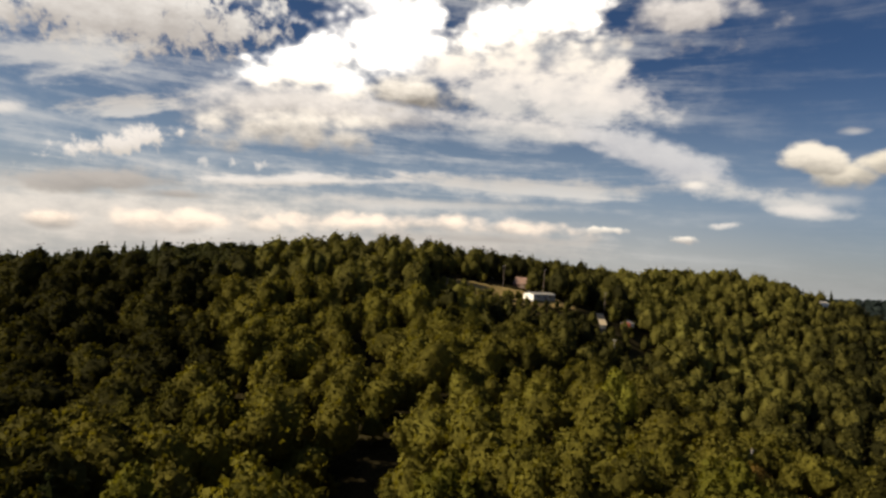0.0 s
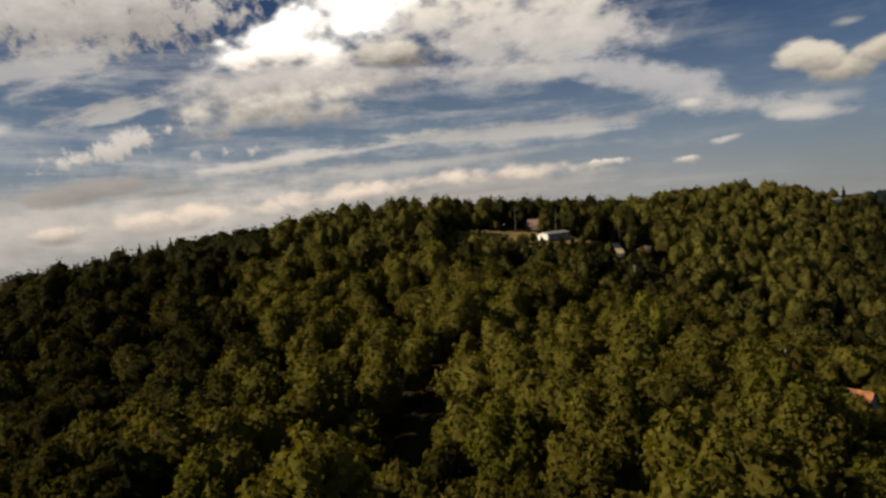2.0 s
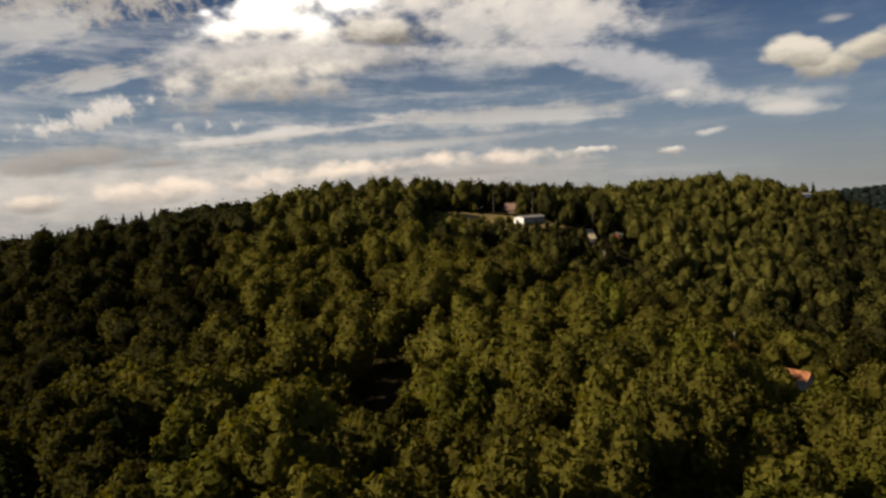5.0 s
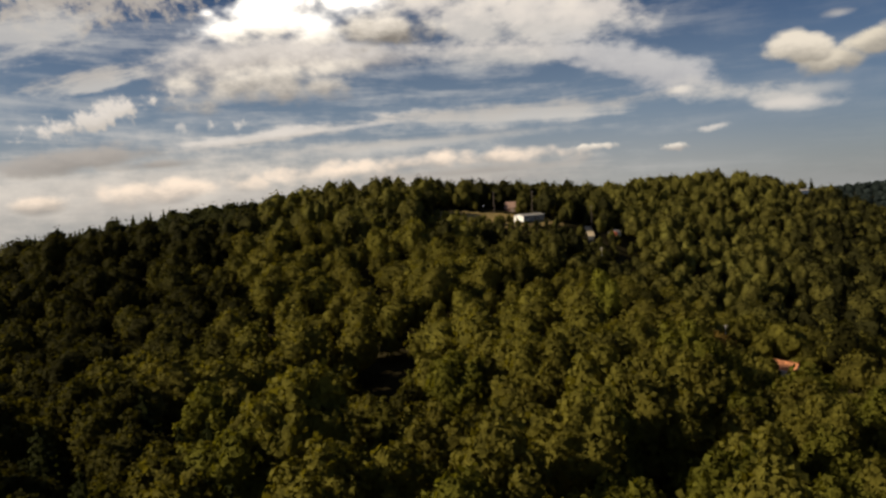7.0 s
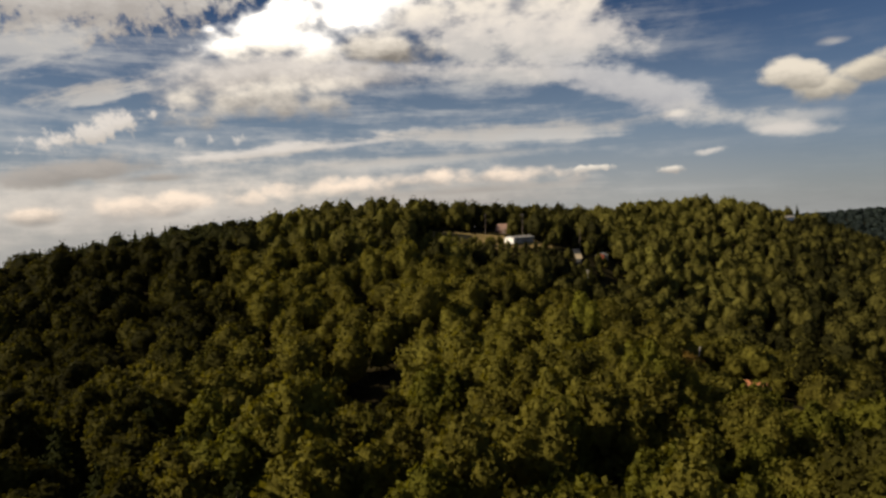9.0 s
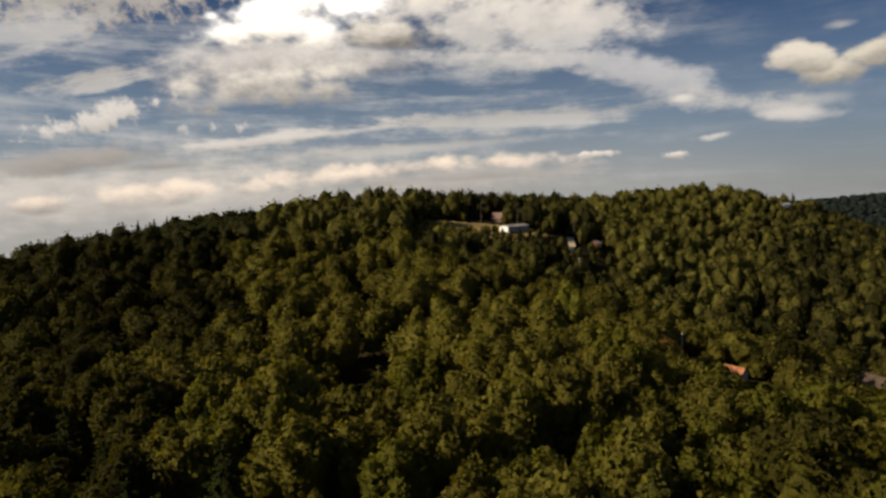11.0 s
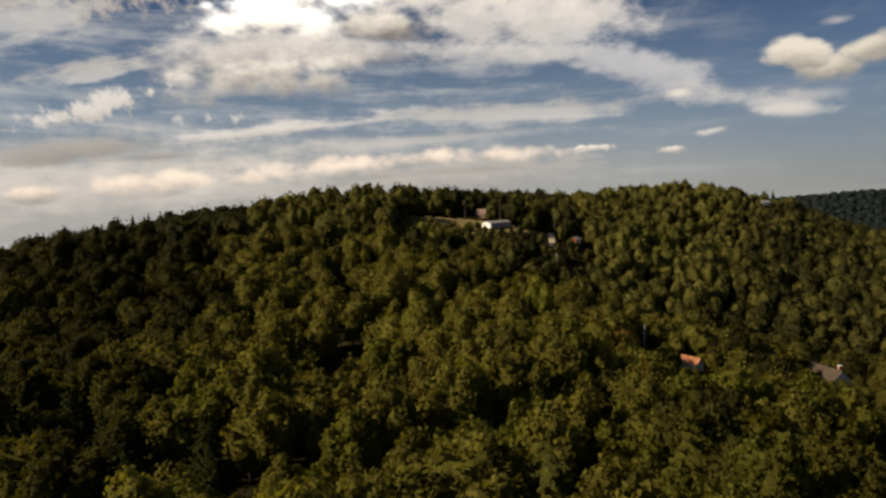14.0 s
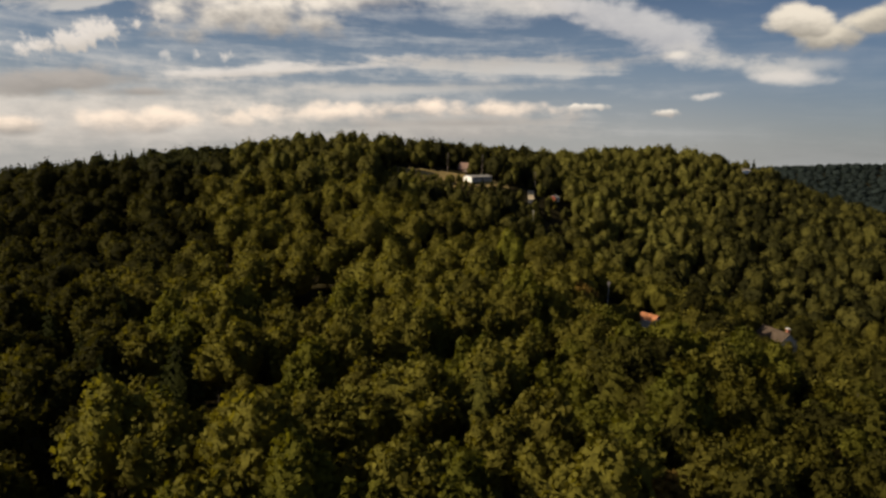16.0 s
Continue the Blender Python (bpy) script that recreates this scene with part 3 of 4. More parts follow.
def shaded_tone(x, y):
    """Leaf tone over the hill: shade and lens falloff painted in on the flanks, paler on the spur."""
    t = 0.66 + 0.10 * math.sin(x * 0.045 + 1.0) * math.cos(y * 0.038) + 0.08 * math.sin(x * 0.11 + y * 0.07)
    # right flank: leaf colour darkened to stand in for lens falloff
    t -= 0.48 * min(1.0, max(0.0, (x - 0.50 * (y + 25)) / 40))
    # woods before the meadow and on the ridge are set darker
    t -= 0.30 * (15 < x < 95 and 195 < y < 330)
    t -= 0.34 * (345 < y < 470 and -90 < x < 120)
    # left flank: shade and lens falloff put into the leaves; far woods darker
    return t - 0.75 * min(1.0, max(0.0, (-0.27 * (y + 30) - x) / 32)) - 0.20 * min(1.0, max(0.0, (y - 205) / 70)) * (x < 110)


# -- single trees of the near slope
KINDS = []


def crown_mesh(name, data, mats):
    v, f, s = data
    return mesh_of(name, v, f, mats, smooth=True, normals=s)


for i, (h, w, b, c) in enumerate([(15.5, 10.6, 2.0, 17), (17.0, 9.6, 3.0, 15), (13.5, 11.8, 1.5, 20), (16.5, 8.6, 2.5, 13), (12.5, 9.2, 1.2, 14), (18.0, 11.4, 3.5, 22), (14.5, 9.8, 2.0, 12), (15.0, 12.6, 2.5, 24)]):
    KINDS.append((crown_mesh("crown", broadleaf(100 + i, h, w, b, c, 1250, 0.60, 3, 0.13), [leaf_near]), mesh_of("trunk", *stem(i, h, w, 0.26, 5), [bark], smooth=True), h))
PINE = (crown_mesh("crown", conifer(7, 18.0, 10.0, 12, 1900, 0.72, 0.10, 0.2, 0.35), [leaf_pine]), mesh_of("trunk", *stem(50, 18.0, 2.0, 0.26, 3), [bark], smooth=True), 18.0)
SHADED_PINE = (crown_mesh("crown", conifer(8, 17.0, 9.6, 13, 1900, 0.70, 0.16, 0.12, 0.3), [leaf_pine_shaded]), PINE[1], 17.0)
PALE_PINE = (crown_mesh("crown", conifer(9, 20.0, 10.5, 11, 2300, 0.80, 0.08, 0.2, 0.35), [leaf_pale]), mesh_of("trunk", *stem(51, 20.0, 2.0, 0.28, 3), [bark], smooth=True), 20.0)
LIME = (crown_mesh("crown", broadleaf(205, 17.5, 11.0, 2.0, 16, 1300, 0.58, 3, 0.13), [leaf_lime]), KINDS[0][1], 17.5)
RUST = (crown_mesh("crown", broadleaf(206, 12.5, 8.6, 2.0, 13, 1000, 0.56, 3, 0.13), [leaf_rust]), KINDS[4][1], 12.5)


def plant(kind, x, y, turn, size, label, name="broadleaf_tree", mat=None):
    crown, trunk, _ = kind
    root = new(name)
    root.empty_display_size = 0.5
    root.matrix_world = pose(x, y, height_at(x, y), 0, 0, turn) @ Matrix.Diagonal((size ** 0.8, size ** 0.8, size, 1))
    for part_name, me in (("trunk", trunk), ("crown", crown)):
        ob = new(part_name, me)
        ob.parent = root
        if mat and part_name == "crown":
            ob.material_slots[0].link = "OBJECT"
            ob.material_slots[0].material = mat
    return tagged(root, label, "tree", "trees on the near slope")


NEAR_END = 92.0
px, py = scatter(rng, -150, 190, -22, NEAR_END, 8.2)
keep = in_view(px, py, 6.0)
px, py = px[keep], py[keep]
order = np.argsort(np.hypot(px - 14, py + 45))
px, py = px[order], py[order]
near_x, near_y, rest_x, rest_y = px[:300], py[:300], px[300:], py[300:]
for x, y in zip(near_x, near_y):
    roll_dice, size, turn = rng.random(), rng.uniform(0.94, 1.30) * stature(x, y), rng.uniform(0, 360)
    if roll_dice < (0.34 if x < -0.30 * (y + 25) else 0.05):
        plant(SHADED_PINE if x < -0.30 * (y + 25) else PINE, x, y, turn, size * 0.95, "tall green pine with spreading needle boughs on the slope", "pine_tree")
    elif roll_dice > 0.985:
        plant(RUST, x, y, turn, size, "broadleaf tree with browning leaves among green trees")
    else:
        # low tones take the leaves with shade painted in
        g = shaded_tone(x, y) + rng.uniform(-0.25, 0.25)
        mat, say = (leaf_shaded, "broadleaf tree with shade-darkened green leaves in dense summer woodland") if g < 0.34 else (leaf_fresh, "fresh green broadleaf tree in dense summer woodland") if rng.random() < (0.55 if x > 45 else 0.2) else (leaf_near, "olive green broadleaf tree in dense summer woodland")
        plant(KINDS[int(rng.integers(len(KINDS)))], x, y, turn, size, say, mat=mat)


# -- the woods behind, one mass each
def wood(name, xs, ys, variants, mats, scale_of, label):
    vs, fs, ns, tn, base = [], [], [], [], 0
    for x, y in zip(xs, ys):
        v, f, s = variants[int(rng.integers(len(variants)))]
        a, grown = rng.uniform(0, 6.283), float(scale_of(x, y))
        k = rng.uniform(0.72, 1.24 if grown > 0.9 else 1.0) * grown * (1 + (stature(x, y) - 1) * (1.0 if y < 200 else 0.7) if x > -90 and grown > 0.9 else 1.0)
        c, d = math.cos(a) * k, math.sin(a) * k
        p = np.stack([v[:, 0] * c - v[:, 1] * d + x, v[:, 0] * d + v[:, 1] * c + y, v[:, 2] * k + height_at(x, y)], -1)
        q = np.stack([s[:, 0] * c - s[:, 1] * d, s[:, 0] * d + s[:, 1] * c, s[:, 2] * k], -1) / k
        # each tree's tone carries the painted shade of the flanks
        vs.append(p), fs.append(f + base), ns.append(q), tn.append(np.full(len(p), float(np.clip(shaded_tone(x, y) + rng.uniform(-0.33, 0.33), 0, 1))))
        base += len(p)
    ob = new(name, mesh_of(name, np.concatenate(vs), np.concatenate(fs), mats, smooth=True, tone=np.concatenate(tn), normals=np.concatenate(ns)))
    return tagged(ob, label, "woods", kind="stuff")


MID = [broadleaf(300 + i, h, w, 1.5, c, 330, 0.80, 2, 0.12) for i, (h, w, c) in enumerate([(16, 11, 12), (17.5, 10.2, 11), (13.5, 12, 14), (16.5, 9.2, 10), (14.5, 10.4, 11), (12, 9.4, 9), (15, 13.2, 16)])]
mx, my = scatter(rng, -260, 320, NEAR_END, 250, 8.5)
keep = in_view(mx, my, 8.0)
mx, my = np.concatenate([mx[keep], rest_x]), np.concatenate([my[keep], rest_y])
wood("mid_woods", mx, my, MID, [leaf_far], edge_scale, "dense green summer woodland on the hillside")
FAR = [broadleaf(400 + i, h, w, -1.0, 9, 120, 1.0, 2, 0.12) for i, (h, w) in enumerate([(15, 11), (16.5, 10), (13, 11.6), (15.5, 8.8), (11.5, 9.4)])]
fx, fy = scatter(rng, -380, 660, 250, 800, 8.8)
fz = ground(fx, fy)
keep = ~front_slope(fx, fy) & in_view(fx, fy, 10.0) & (fz > -50) & (fy < 460 + 1.1 * np.maximum(fx - 30, 0))
fx, fy = fx[keep], fy[keep]


def fir_ground(x, y):
    return (x < -92) & (y > 282 + 0.15 * (x + 92)) & (y < 420)


ex, ey = scatter(rng, -16, 82, 282, 334, 4.4)
fx, fy = np.concatenate([fx, ex]), np.concatenate([fy, ey])
firs = fir_ground(fx, fy)
sx, sy = scatter(rng, -330, -92, 225, 400, 5.6)
sx, sy = sx[fir_ground(sx, sy)], sy[fir_ground(sx, sy)]
behind = (fy > 455 + 0.55 * np.maximum(fx - 30, 0)) | (fx < -240)
wood("far_woods", fx[~firs & ~behind], fy[~firs & ~behind], FAR, [leaf_ridge_haze], edge_scale, "distant green woodland over the ridges")
BACK = [broadleaf(440 + i, h, w, -1.0, 8, 24, 1.3, 2, 0.12) for i, (h, w) in enumerate([(14, 11), (12.5, 10), (15, 10)])]
wood("back_woods", fx[~firs & behind], fy[~firs & behind], BACK, [leaf_ridge_haze], edge_scale, "distant green woodland behind the ridge")
BUSH = [broadleaf(420 + i, h, w, -1.0, 6, 40, 1.1, 2, 0.12) for i, (h, w) in enumerate([(15, 12), (17, 11), (13, 12.6)])]
SPRUCE = [conifer(500 + i, h, w, 8, 110, 1.5, 0.2, 0.06, 0.25, 0.55) for i, (h, w) in enumerate([(14, 9.0), (13.0, 8.0), (15.5, 9.0), (11.5, 8.5)])]
wood("fir_woods", sx, sy, SPRUCE + BUSH, [leaf_fir], edge_scale, "dark conifer wood along the ridge line")
# the distant range, wooded
r_az, r_d = np.meshgrid(np.radians(np.arange(26.0, 41.0, 0.6)), np.arange(1500.0, 2900.0, 36.0))
rx = (8 + r_d * np.sin(r_az)).ravel() + rng.uniform(-9, 9, r_az.size)
ry = (-35 + r_d * np.cos(r_az)).ravel() + rng.uniform(-9, 9, r_az.size)
LUMP = [broadleaf(600 + i, 20, 36, -8.0, 12, 20, 4.0, 2, 0.12) for i in range(3)]
# blue-grey leaves: the haze of the distance is painted into them
leaf_range_haze = leaves("leaf_range_haze", [(0.026, 0.036, 0.034), (0.031, 0.042, 0.039)], False)
wood("range_woods", rx, ry, LUMP, [leaf_range_haze], lambda x, y: 1.0, "hazy dark wooded range in the distance")


hx, hy = scatter(rng, -70, 100, -110, -24, 8.0)
wood("slope_woods", hx, hy, MID, [leaf_far], lambda x, y: 0.92, "green summer woodland under the way")
ux, uy = scatter(rng, -60, 110, 353, 440, 4.8)
wood("undergrowth", ux, uy, BUSH, [leaf_far], lambda x, y: 0.42, "young trees and bushes under the ridge woods")


bx = np.concatenate([rng.uniform(94, 104, 16), rng.uniform(137, 150, 46), rng.uniform(151, 164, 22), rng.uniform(86, 94, 14), rng.uniform(96, 102, 8)])
by = np.concatenate([rng.uniform(138, 155, 16), rng.uniform(138, 172, 46), rng.uniform(140, 157, 22), rng.uniform(150, 175, 14), rng.uniform(322, 334, 8)])
bx = np.concatenate([bx, [100.0, 98.5, 146.0, 149.5, 156.5]])
by = np.concatenate([by, [161.5, 165.0, 160.5, 158.0, 157.5]])
wood("bushes", bx, by, MID[3:6], [leaf_far], lambda x, y: 0.50 if x > 130 else 0.40, "low green bushes before the houses")


# ---------------------------------------------------------------- chosen single trees
plant(LIME, 53, 178, 20, 1.28, "bright yellow-green broadleaf tree standing above its neighbours", "broadleaf_tree")
plant(RUST, 74, 141, 60, 1.35, "broadleaf tree with rust-brown leaves on the slope")
plant(RUST, 68, 130, 160, 1.35, "broadleaf tree with rust-brown leaves on the slope")
plant(PALE_PINE, 29, 15, 10, 1.12, "tall pale green pine with layered boughs", "pine_tree")
plant(PINE, -15, 152, 70, 0.8, "pale green pine with layered boughs beside the ravine", "pine_tree")
for x, y, k in ((-66, 128, 0.95), (-58, 121, 1.0), (-52, 129, 0.9), (-61, 137, 1.0), (-72, 118, 0.9), (-49, 116, 0.85)):
    plant(PINE, x, y, 37 * x % 360, k, "green pine with drooping feathery boughs on the slope", "pine_tree")
TALL = (crown_mesh("crown", conifer(710, 21.0, 7.0, 12, 800, 1.3, 0.25, 0.05, 0.15), [leaf_fir]), mesh_of("trunk", *stem(60, 21.0, 2.0, 0.3, 2), [bark], smooth=True), 21.0)
for x, y, k in ((342, 556, 0.78), (345, 559, 0.66), (320, 562, 0.6)):
    plant(TALL, x, y, 50, k, "dark spruce standing out on the far ridge", "spruce_tree")


# ---------------------------------------------------------------- building helpers
def part(name, bm, mat, parent, label=""):
    """Links a bmesh as one mesh object under a thing or a part."""
    me = bpy.data.meshes.new(name)
    bm.to_mesh(me)
    bm.free()
    me.materials.append(mat)
    ob = new(name, me)
    ob.parent = parent
    if label:
        tagged(ob, label)
    return ob


def box(x0, y0, z0, x1, y1, z1, bevel=0.0, bm=None):
    own = bm or bmesh.new()
    made = bmesh.ops.create_cube(own, size=1.0)
    for v in made["verts"]:
        v.co = Vector((x0 + (v.co.x + 0.5) * (x1 - x0), y0 + (v.co.y + 0.5) * (y1 - y0), z0 + (v.co.z + 0.5) * (z1 - z0)))
    if bevel:
        bmesh.ops.bevel(own, geom=list({e for v in made["verts"] for e in v.link_edges}), offset=bevel, segments=1, affect="EDGES")
    return own


def prism(points, axis, a, b):
    """A flat outline drawn out along axis 'x' or 'y' from a to b."""
    bm = bmesh.new()
    put = (lambda p, d: (d, p[0], p[1])) if axis == "x" else (lambda p, d: (p[0], d, p[1]))
    first = [bm.verts.new(put(p, a)) for p in points]
    last = [bm.verts.new(put(p, b)) for p in points]
    bm.faces.new(first)
    bm.faces.new(last[::-1])
    for i in range(len(points)):
        j = (i + 1) % len(points)
        bm.faces.new((first[i], last[i], last[j], first[j]))
    bmesh.ops.recalc_face_normals(bm, faces=bm.faces)
    return bm


def window(parent, side, u, z, w, h, length, width, trim):
    """A framed window on one side: front and back run along x, ends along y."""
    f = 0.09
    if side in ("front", "back"):
        y0, y1 = (-0.05, 0.02) if side == "front" else (width - 0.02, width + 0.05)
        lay = lambda a, b, c, d, e=0.0: box(a, y0 - e * (side == "front"), b, c, y1 + e * (side == "back"), d)  # noqa: E731
    else:
        x0, x1 = (-0.05, 0.02) if side == "start" else (length - 0.02, length + 0.05)
        lay = lambda a, b, c, d, e=0.0: box(x0 - e * (side == "start"), a, b, x1 + e * (side == "end"), c, d)  # noqa: E731
    win = new("window")
    win.parent = parent
    part("pane", lay(u, z, u + w, z + h), glass_dark, win)
    bm = lay(u - f, z + h, u + w + f, z + h + f, 0.03)
    for a, b, c, d in ((u - f, z - f, u + w + f, z), (u - f, z, u, z + h), (u + w, z, u + w + f, z + h)):
        other = lay(a, b, c, d, 0.03)
        tmp = bpy.data.meshes.new("tmp")
        other.to_mesh(tmp)
        other.free()
        bm.from_mesh(tmp)
        bpy.data.meshes.remove(tmp)
    part("frame", bm, trim, win)


def house(name, label, at, turn, length, width, wall, ridge, mats, windows=(), posts=0, door=None, over=0.35, chimney=None):
    """A gabled house: x along the ridge, y across; mats: gable wall, long wall, roof, trim."""
    gable, side, roof, trim = mats
    root = new(name)
    root.matrix_world = pose(*at, 0, 0, turn)
    t = 0.15
    part("gable_wall", prism([(0, 0), (width, 0), (width, wall), (width / 2, ridge), (0, wall)], "x", 0, t), gable, root)
    part("gable_wall", prism([(0, 0), (width, 0), (width, wall), (width / 2, ridge), (0, wall)], "x", length - t, length), gable, root)
    part("long_wall", box(t, 0, 0, length - t, t, wall), side, root)
    part("long_wall", box(t, width - t, 0, length - t, width, wall), side, root)
    part("floor", box(t, t, 0.02, length - t, width - t, 0.2), trim, root)
    k = (ridge - wall) / (width / 2)
    for s in (0, 1):
        pts = [(-over, wall - over * k + 0.02), (width / 2, ridge + 0.02), (width / 2, ridge + 0.20), (-over, wall - over * k + 0.18)]
        if s:
            pts = [(width - p, z) for p, z in pts]
        part("roof_slope", prism(pts, "x", -over, length + over), roof, root)
    part("ridge_cap", box(-over, width / 2 - 0.16, ridge + 0.16, length + over, width / 2 + 0.16, ridge + 0.27, 0.03), roof, root)
    for s in (0, 1):
        y = -over - 0.03 if s == 0 else width + over - 0.03
        part("fascia", box(-over, y, wall - over * k - 0.06, length + over, y + 0.06, wall - over * k + 0.16), trim, root)
    for spec in windows:
        window(root, *spec, length, width, trim)
    if door:
        u, w, h, mat = door
        d = part("door", box(u, -0.06, 0.25, u + w, 0.0, 0.25 + h, 0.01), mat, root)
        part("handle", box(u + w - 0.14, -0.12, 1.25, u + w - 0.08, -0.06, 1.35, 0.01), metal, d)
    for i in range(posts):
        x = length - 0.4 - i * 2.2
        part("post", box(x, 0.1, -3.4, x + 0.25, 0.35, 0.0, 0.02), pole_dark, root)
        part("post", box(x, width - 0.35, -3.4, x + 0.25, width - 0.1, 0.0, 0.02), pole_dark, root)
    if chimney:
        x, y, w, top = chimney
        c = part("chimney", box(x, y, wall * 0.6, x + w, y + w * 1.2, top, 0.02), brick_red, root, "red brick chimney")
        part("cap", box(x - 0.12, y - 0.12, top, x + w + 0.12, y + w * 1.2 + 0.12, top + 0.18, 0.03), cement, c, "pale cement cap")
    return tagged(root, label, "house")


def utility_pole(x, y, top, base, mat, label, arm=2.4, turn=20):
    root = new("utility_pole")
    root.matrix_world = pose(x, y, base, 0, 0, turn)
    h = top - base
    me = mesh_of("pole", *tube([(0, 0, -0.8), (0.03, 0, h * 0.5), (0.05, 0.02, h)], [0.19, 0.165, 0.13], 10), [mat], smooth=True)
    new("pole", me).parent = root
    part("crossarm", box(-arm / 2, -0.18, h - 0.75, arm / 2, -0.06, h - 0.60, 0.01), mat, root)
    for i in (-1, 0, 1):
        bm = bmesh.new()
        bmesh.ops.create_cone(bm, cap_ends=True, segments=10, radius1=0.07, radius2=0.045, depth=0.2, matrix=Matrix.Translation((i * arm * 0.44, -0.12, h - 0.5)))
        part("insulator", bm, porcelain, root)
    for s in (-1, 1):
        me = mesh_of("brace", *tube([(0.05, -0.1, h - 1.5), (s * arm * 0.3, -0.12, h - 0.74)], [0.03, 0.03], 5), [metal])
        new("brace", me).parent = root
    return tagged(root, label, "utility pole", "utility poles")



# ---------------------------------------------------------------- meadow, road, yards
def patch(name, outline_of, x0, x1, y0, y1, step, lift, mat, label, kind="structure"):
    xs, ys = np.arange(x0, x1 + step, step), np.arange(y0, y1 + step, step)
    v, f = sheet(xs, ys, lift)
    c = v[f].mean(1)
    f = f[outline_of(c[:, 0], c[:, 1])]
    used = np.unique(f)
    remap = np.zeros(len(v), int)
    remap[used] = np.arange(len(used))
    ob = new(name, mesh_of(name, v[used], remap[f], [mat], smooth=True))
    return tagged(ob, label, name.replace("_", " "), kind=kind)


def ragged(x, y):
    return 0.08 * np.sin(x * 0.9 + 1.3) + 0.07 * np.sin(y * 1.1 + x * 0.3)


patch("meadow", lambda x, y: ((x - 34) / 36) ** 2 + ((y - 339) / 15) ** 2 < 1 + 2 * ragged(x, y), -6, 74, 316, 358, 1.0, 0.10, meadow, "mown dry yellow-green meadow on the hilltop")


def ribbon(name, pts, width, lift, mat, label):
    vs, fs = [], []
    dense = []
    for (ax, ay), (bx, by) in zip(pts, pts[1:]):
        dense += [(ax + (bx - ax) * k / 12, ay + (by - ay) * k / 12) for k in range(12)]
    dense.append(pts[-1])
    for i, (x, y) in enumerate(dense):
        ax, ay = dense[max(0, i - 1)]
        bx, by = dense[min(len(dense) - 1, i + 1)]
        d = Vector((bx - ax, by - ay)).normalized()
        z = height_at(x, y)
        for k in (-1, -0.5, 0, 0.5, 1):
            crown = 0.06 * (1 - k * k)
            vs.append((x - d.y * width / 2 * k, y + d.x * width / 2 * k, z + lift + crown))
        if i:
            for k in range(4):
                a = (i - 1) * 5 + k
                fs.append((a, a + 5, a + 6, a + 1))
    ob = new(name, mesh_of(name, vs, fs, [mat], smooth=True))
    return tagged(ob, label, "road", kind="structure")


# one road in two colours: tan where sunlit, darkened where shaded
ribbon("gravel_road", [(87, 352), (83.5, 326)], 5.4, 0.35, dirt, "sunlit tan gravel road climbing between trees")
ribbon("road", [(83.5, 326), (80, 305), (72, 290)], 3.6, 0.35, asphalt, "shaded narrow asphalt road down the wooded slope")


def mound(name, x, y, w, d, h, mat, label):
    """A low uneven bank of bare earth."""
    bm = bmesh.new()
    bmesh.ops.create_icosphere(bm, subdivisions=3, radius=1.0)
    for v in bm.verts:
        n = noise.noise(v.co * 1.7 + Vector((x, y, 0))) * 0.35
        v.co = Vector((v.co.x * w * (1 + n), v.co.y * d * (1 + n), max(v.co.z, -0.3) * h * (1 + n)))
    me = bpy.data.meshes.new(name)
    bm.to_mesh(me)
    bm.free()
    me.materials.append(mat)
    ob = new(name, me)
    ob.location = (x, y, height_at(x, y))
    return tagged(ob, label, "earth bank")


mound("earth_bank", 82.5, 284, 4.4, 6.0, 3.7, clay, "bare reddish clay bank beside the road")

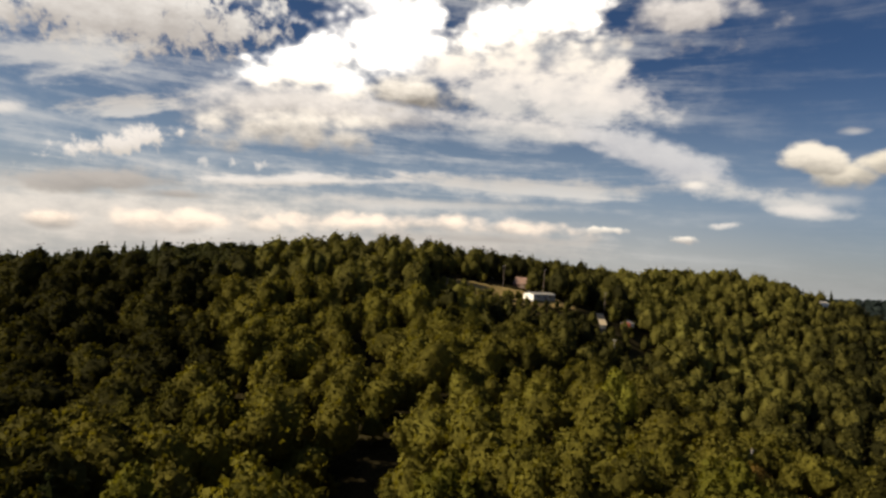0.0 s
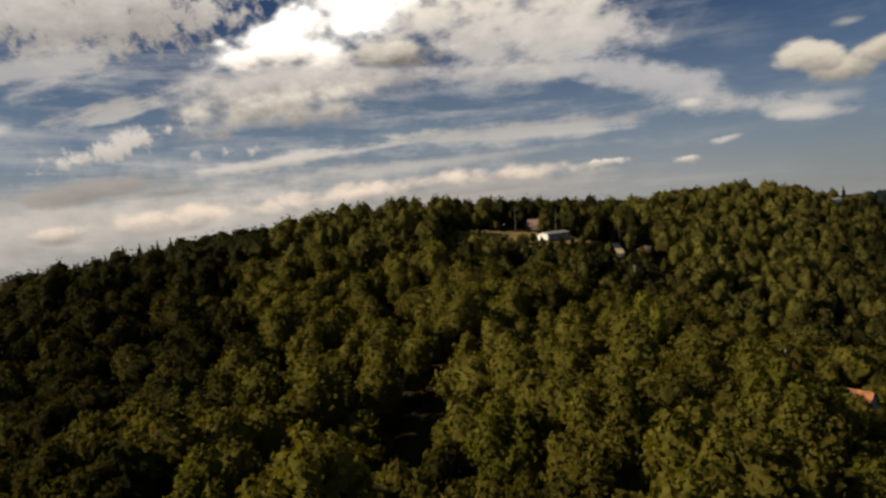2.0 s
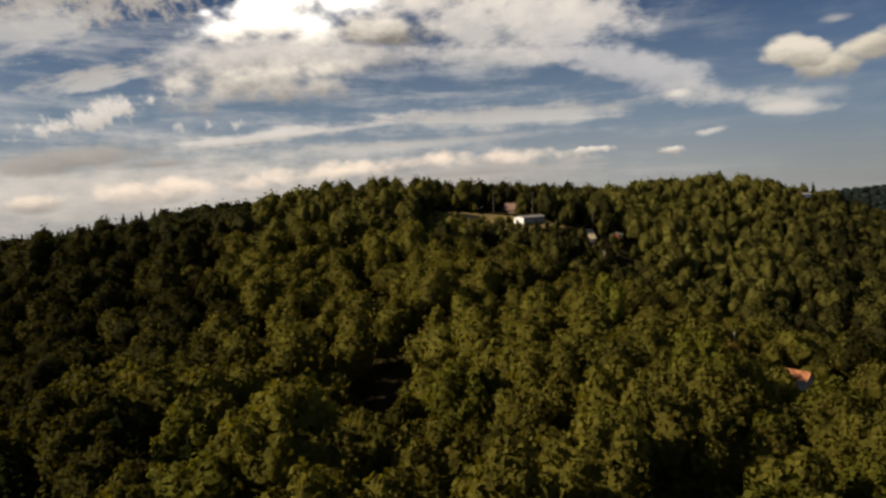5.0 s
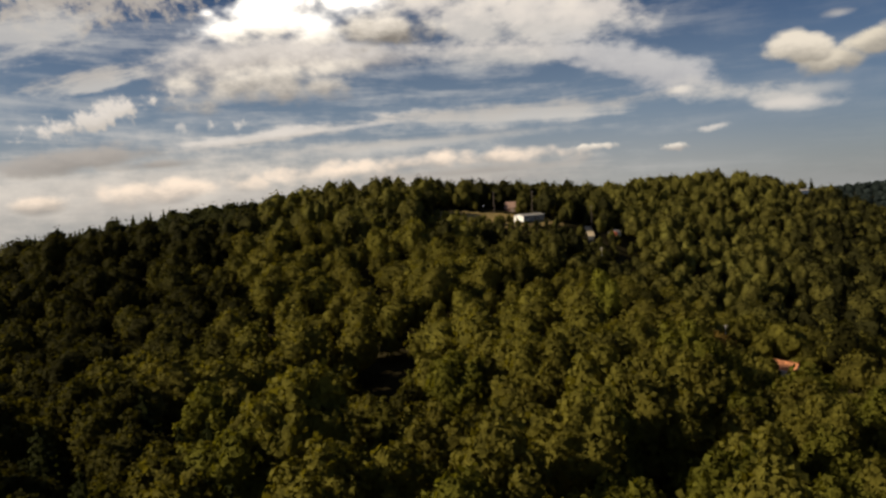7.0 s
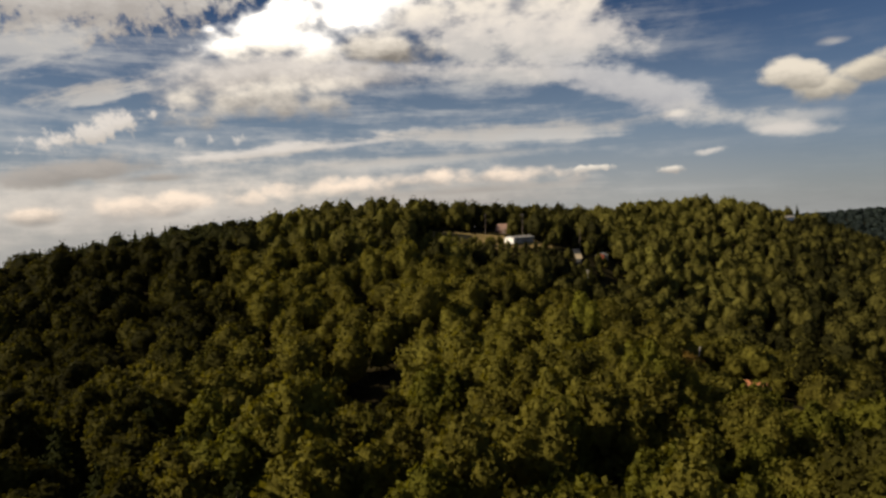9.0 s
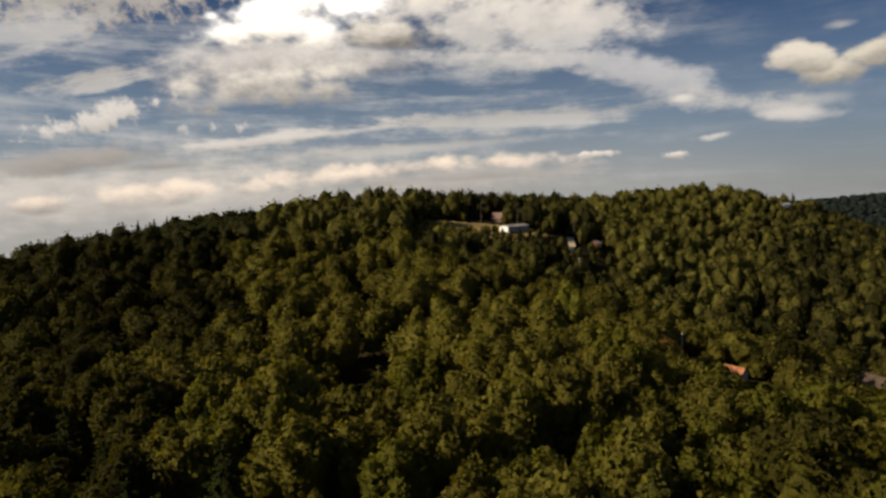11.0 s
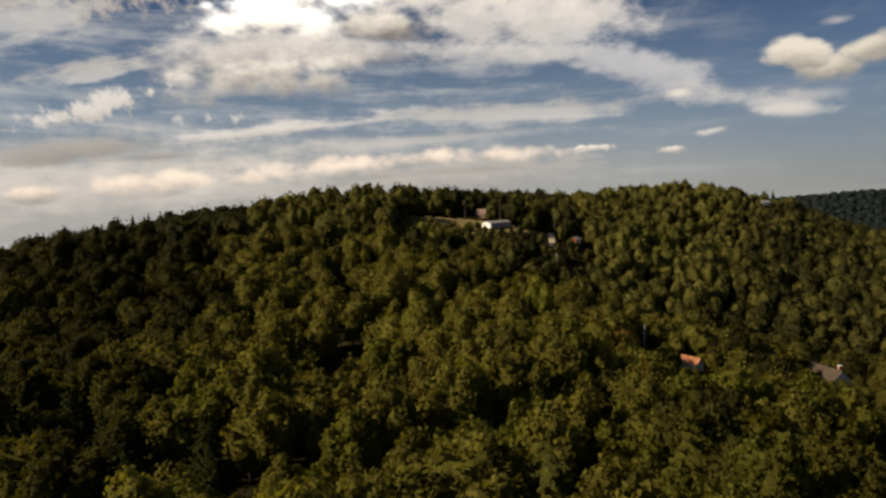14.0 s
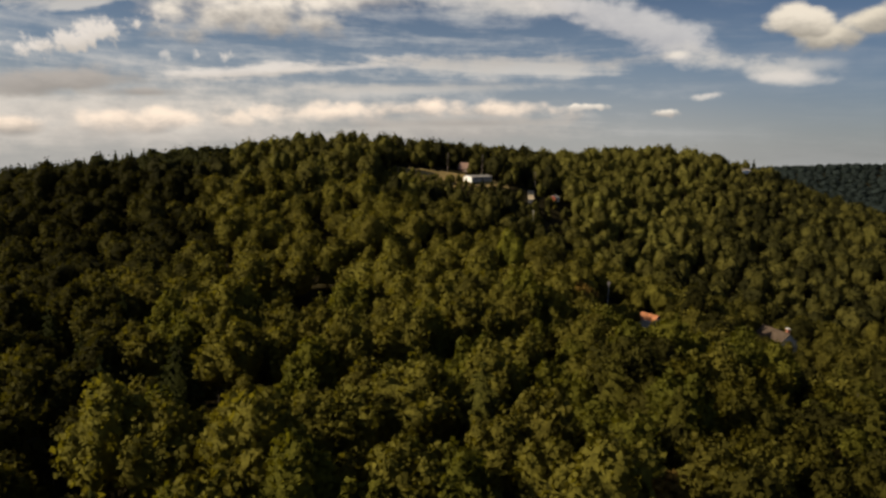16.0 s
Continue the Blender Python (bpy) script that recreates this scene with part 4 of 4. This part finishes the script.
# ---------------------------------------------------------------- houses
house("long_house", "white and grey single-storey house with pale low roof on meadow", (46.6, 328.5, height_at(50, 331) + 0.9), 46, 20.0, 6.8, 3.3, 4.2,
      (white_siding, shaded_grey_siding, pale_roof, white_siding), windows=(("start", 4.2, 1.2, 0.9, 1.1), ("front", 3.0, 1.3, 1.4, 1.1), ("front", 8.2, 1.3, 1.4, 1.1), ("front", 14.0, 1.3, 1.4, 1.1)), posts=4, door=(11.0, 0.95, 2.05, brown_wood))
house("barn", "dark brown wooden barn with faded reddish roof beside woods", (39.5, 369.5, height_at(44, 369) - 0.2), -28, 10.0, 8.0, 2.6, 6.4,
      (brown_wood, brown_wood, brown_roof, brown_wood), door=(4.5, 2.6, 2.7, pole_dark))
house("cottage", "small red cottage with pale roof below the road", (103.0, 340.5, height_at(106, 344) + 1.6), 62, 8.0, 5.5, 2.9, 4.3,
      (red_paint, cement, pale_roof, cement), windows=(("front", 3.0, 1.1, 1.2, 1.0),))
house("shed", "shed with a rusty orange metal roof half hidden by trees", (102.5, 167.0, height_at(107, 163) + 0.6), -53, 6.6, 5.2, 3.0, 4.9,
      (cement, cement, rust_roof, white_siding), over=0.5)
house("shingled_house", "two-storey house with a grey shingle roof among trees", (152.0, 174.0, height_at(157, 166) - 0.9), -75, 13.0, 9.0, 6.0, 9.6,
      (cement, cement, grey_roof, white_siding), windows=(("front", 2.5, 3.6, 1.1, 1.4), ("front", 8.5, 3.6, 1.1, 1.4)), chimney=(10.6, 4.8, 1.1, 11.2))
house("ridge_house", "small white house on the far ridge beside spruces", (326.0, 545.0, height_at(331, 550) - 0.6), 20, 11.0, 7.0, 3.0, 4.6,
      (white_siding, white_siding, pale_roof, white_siding), posts=5)

# ---------------------------------------------------------------- utility poles
utility_pole(31.8, 351.8, height_at(31.8, 351.8) + 13.2, height_at(31.8, 351.8), pole_dark, "weathered dark utility pole behind the meadow")
utility_pole(54.4, 348.5, height_at(54.4, 348.5) + 16.0, height_at(54.4, 348.5), pole_dark, "weathered dark utility pole behind the long house")
utility_pole(90.5, 352, height_at(90.5, 352) + 14.0, height_at(90.5, 352), pole_dark, "weathered dark utility pole beside the gravel road")
utility_pole(78.6, 281, height_at(78.6, 281) + 14.5, height_at(78.6, 281), pole_wood, "pale utility pole beside the shaded road")
utility_pole(94, 180, height_at(94, 180) + 12.6, height_at(94, 180), pole_wood, "pale slender utility pole above the trees on the slope", 1.6)
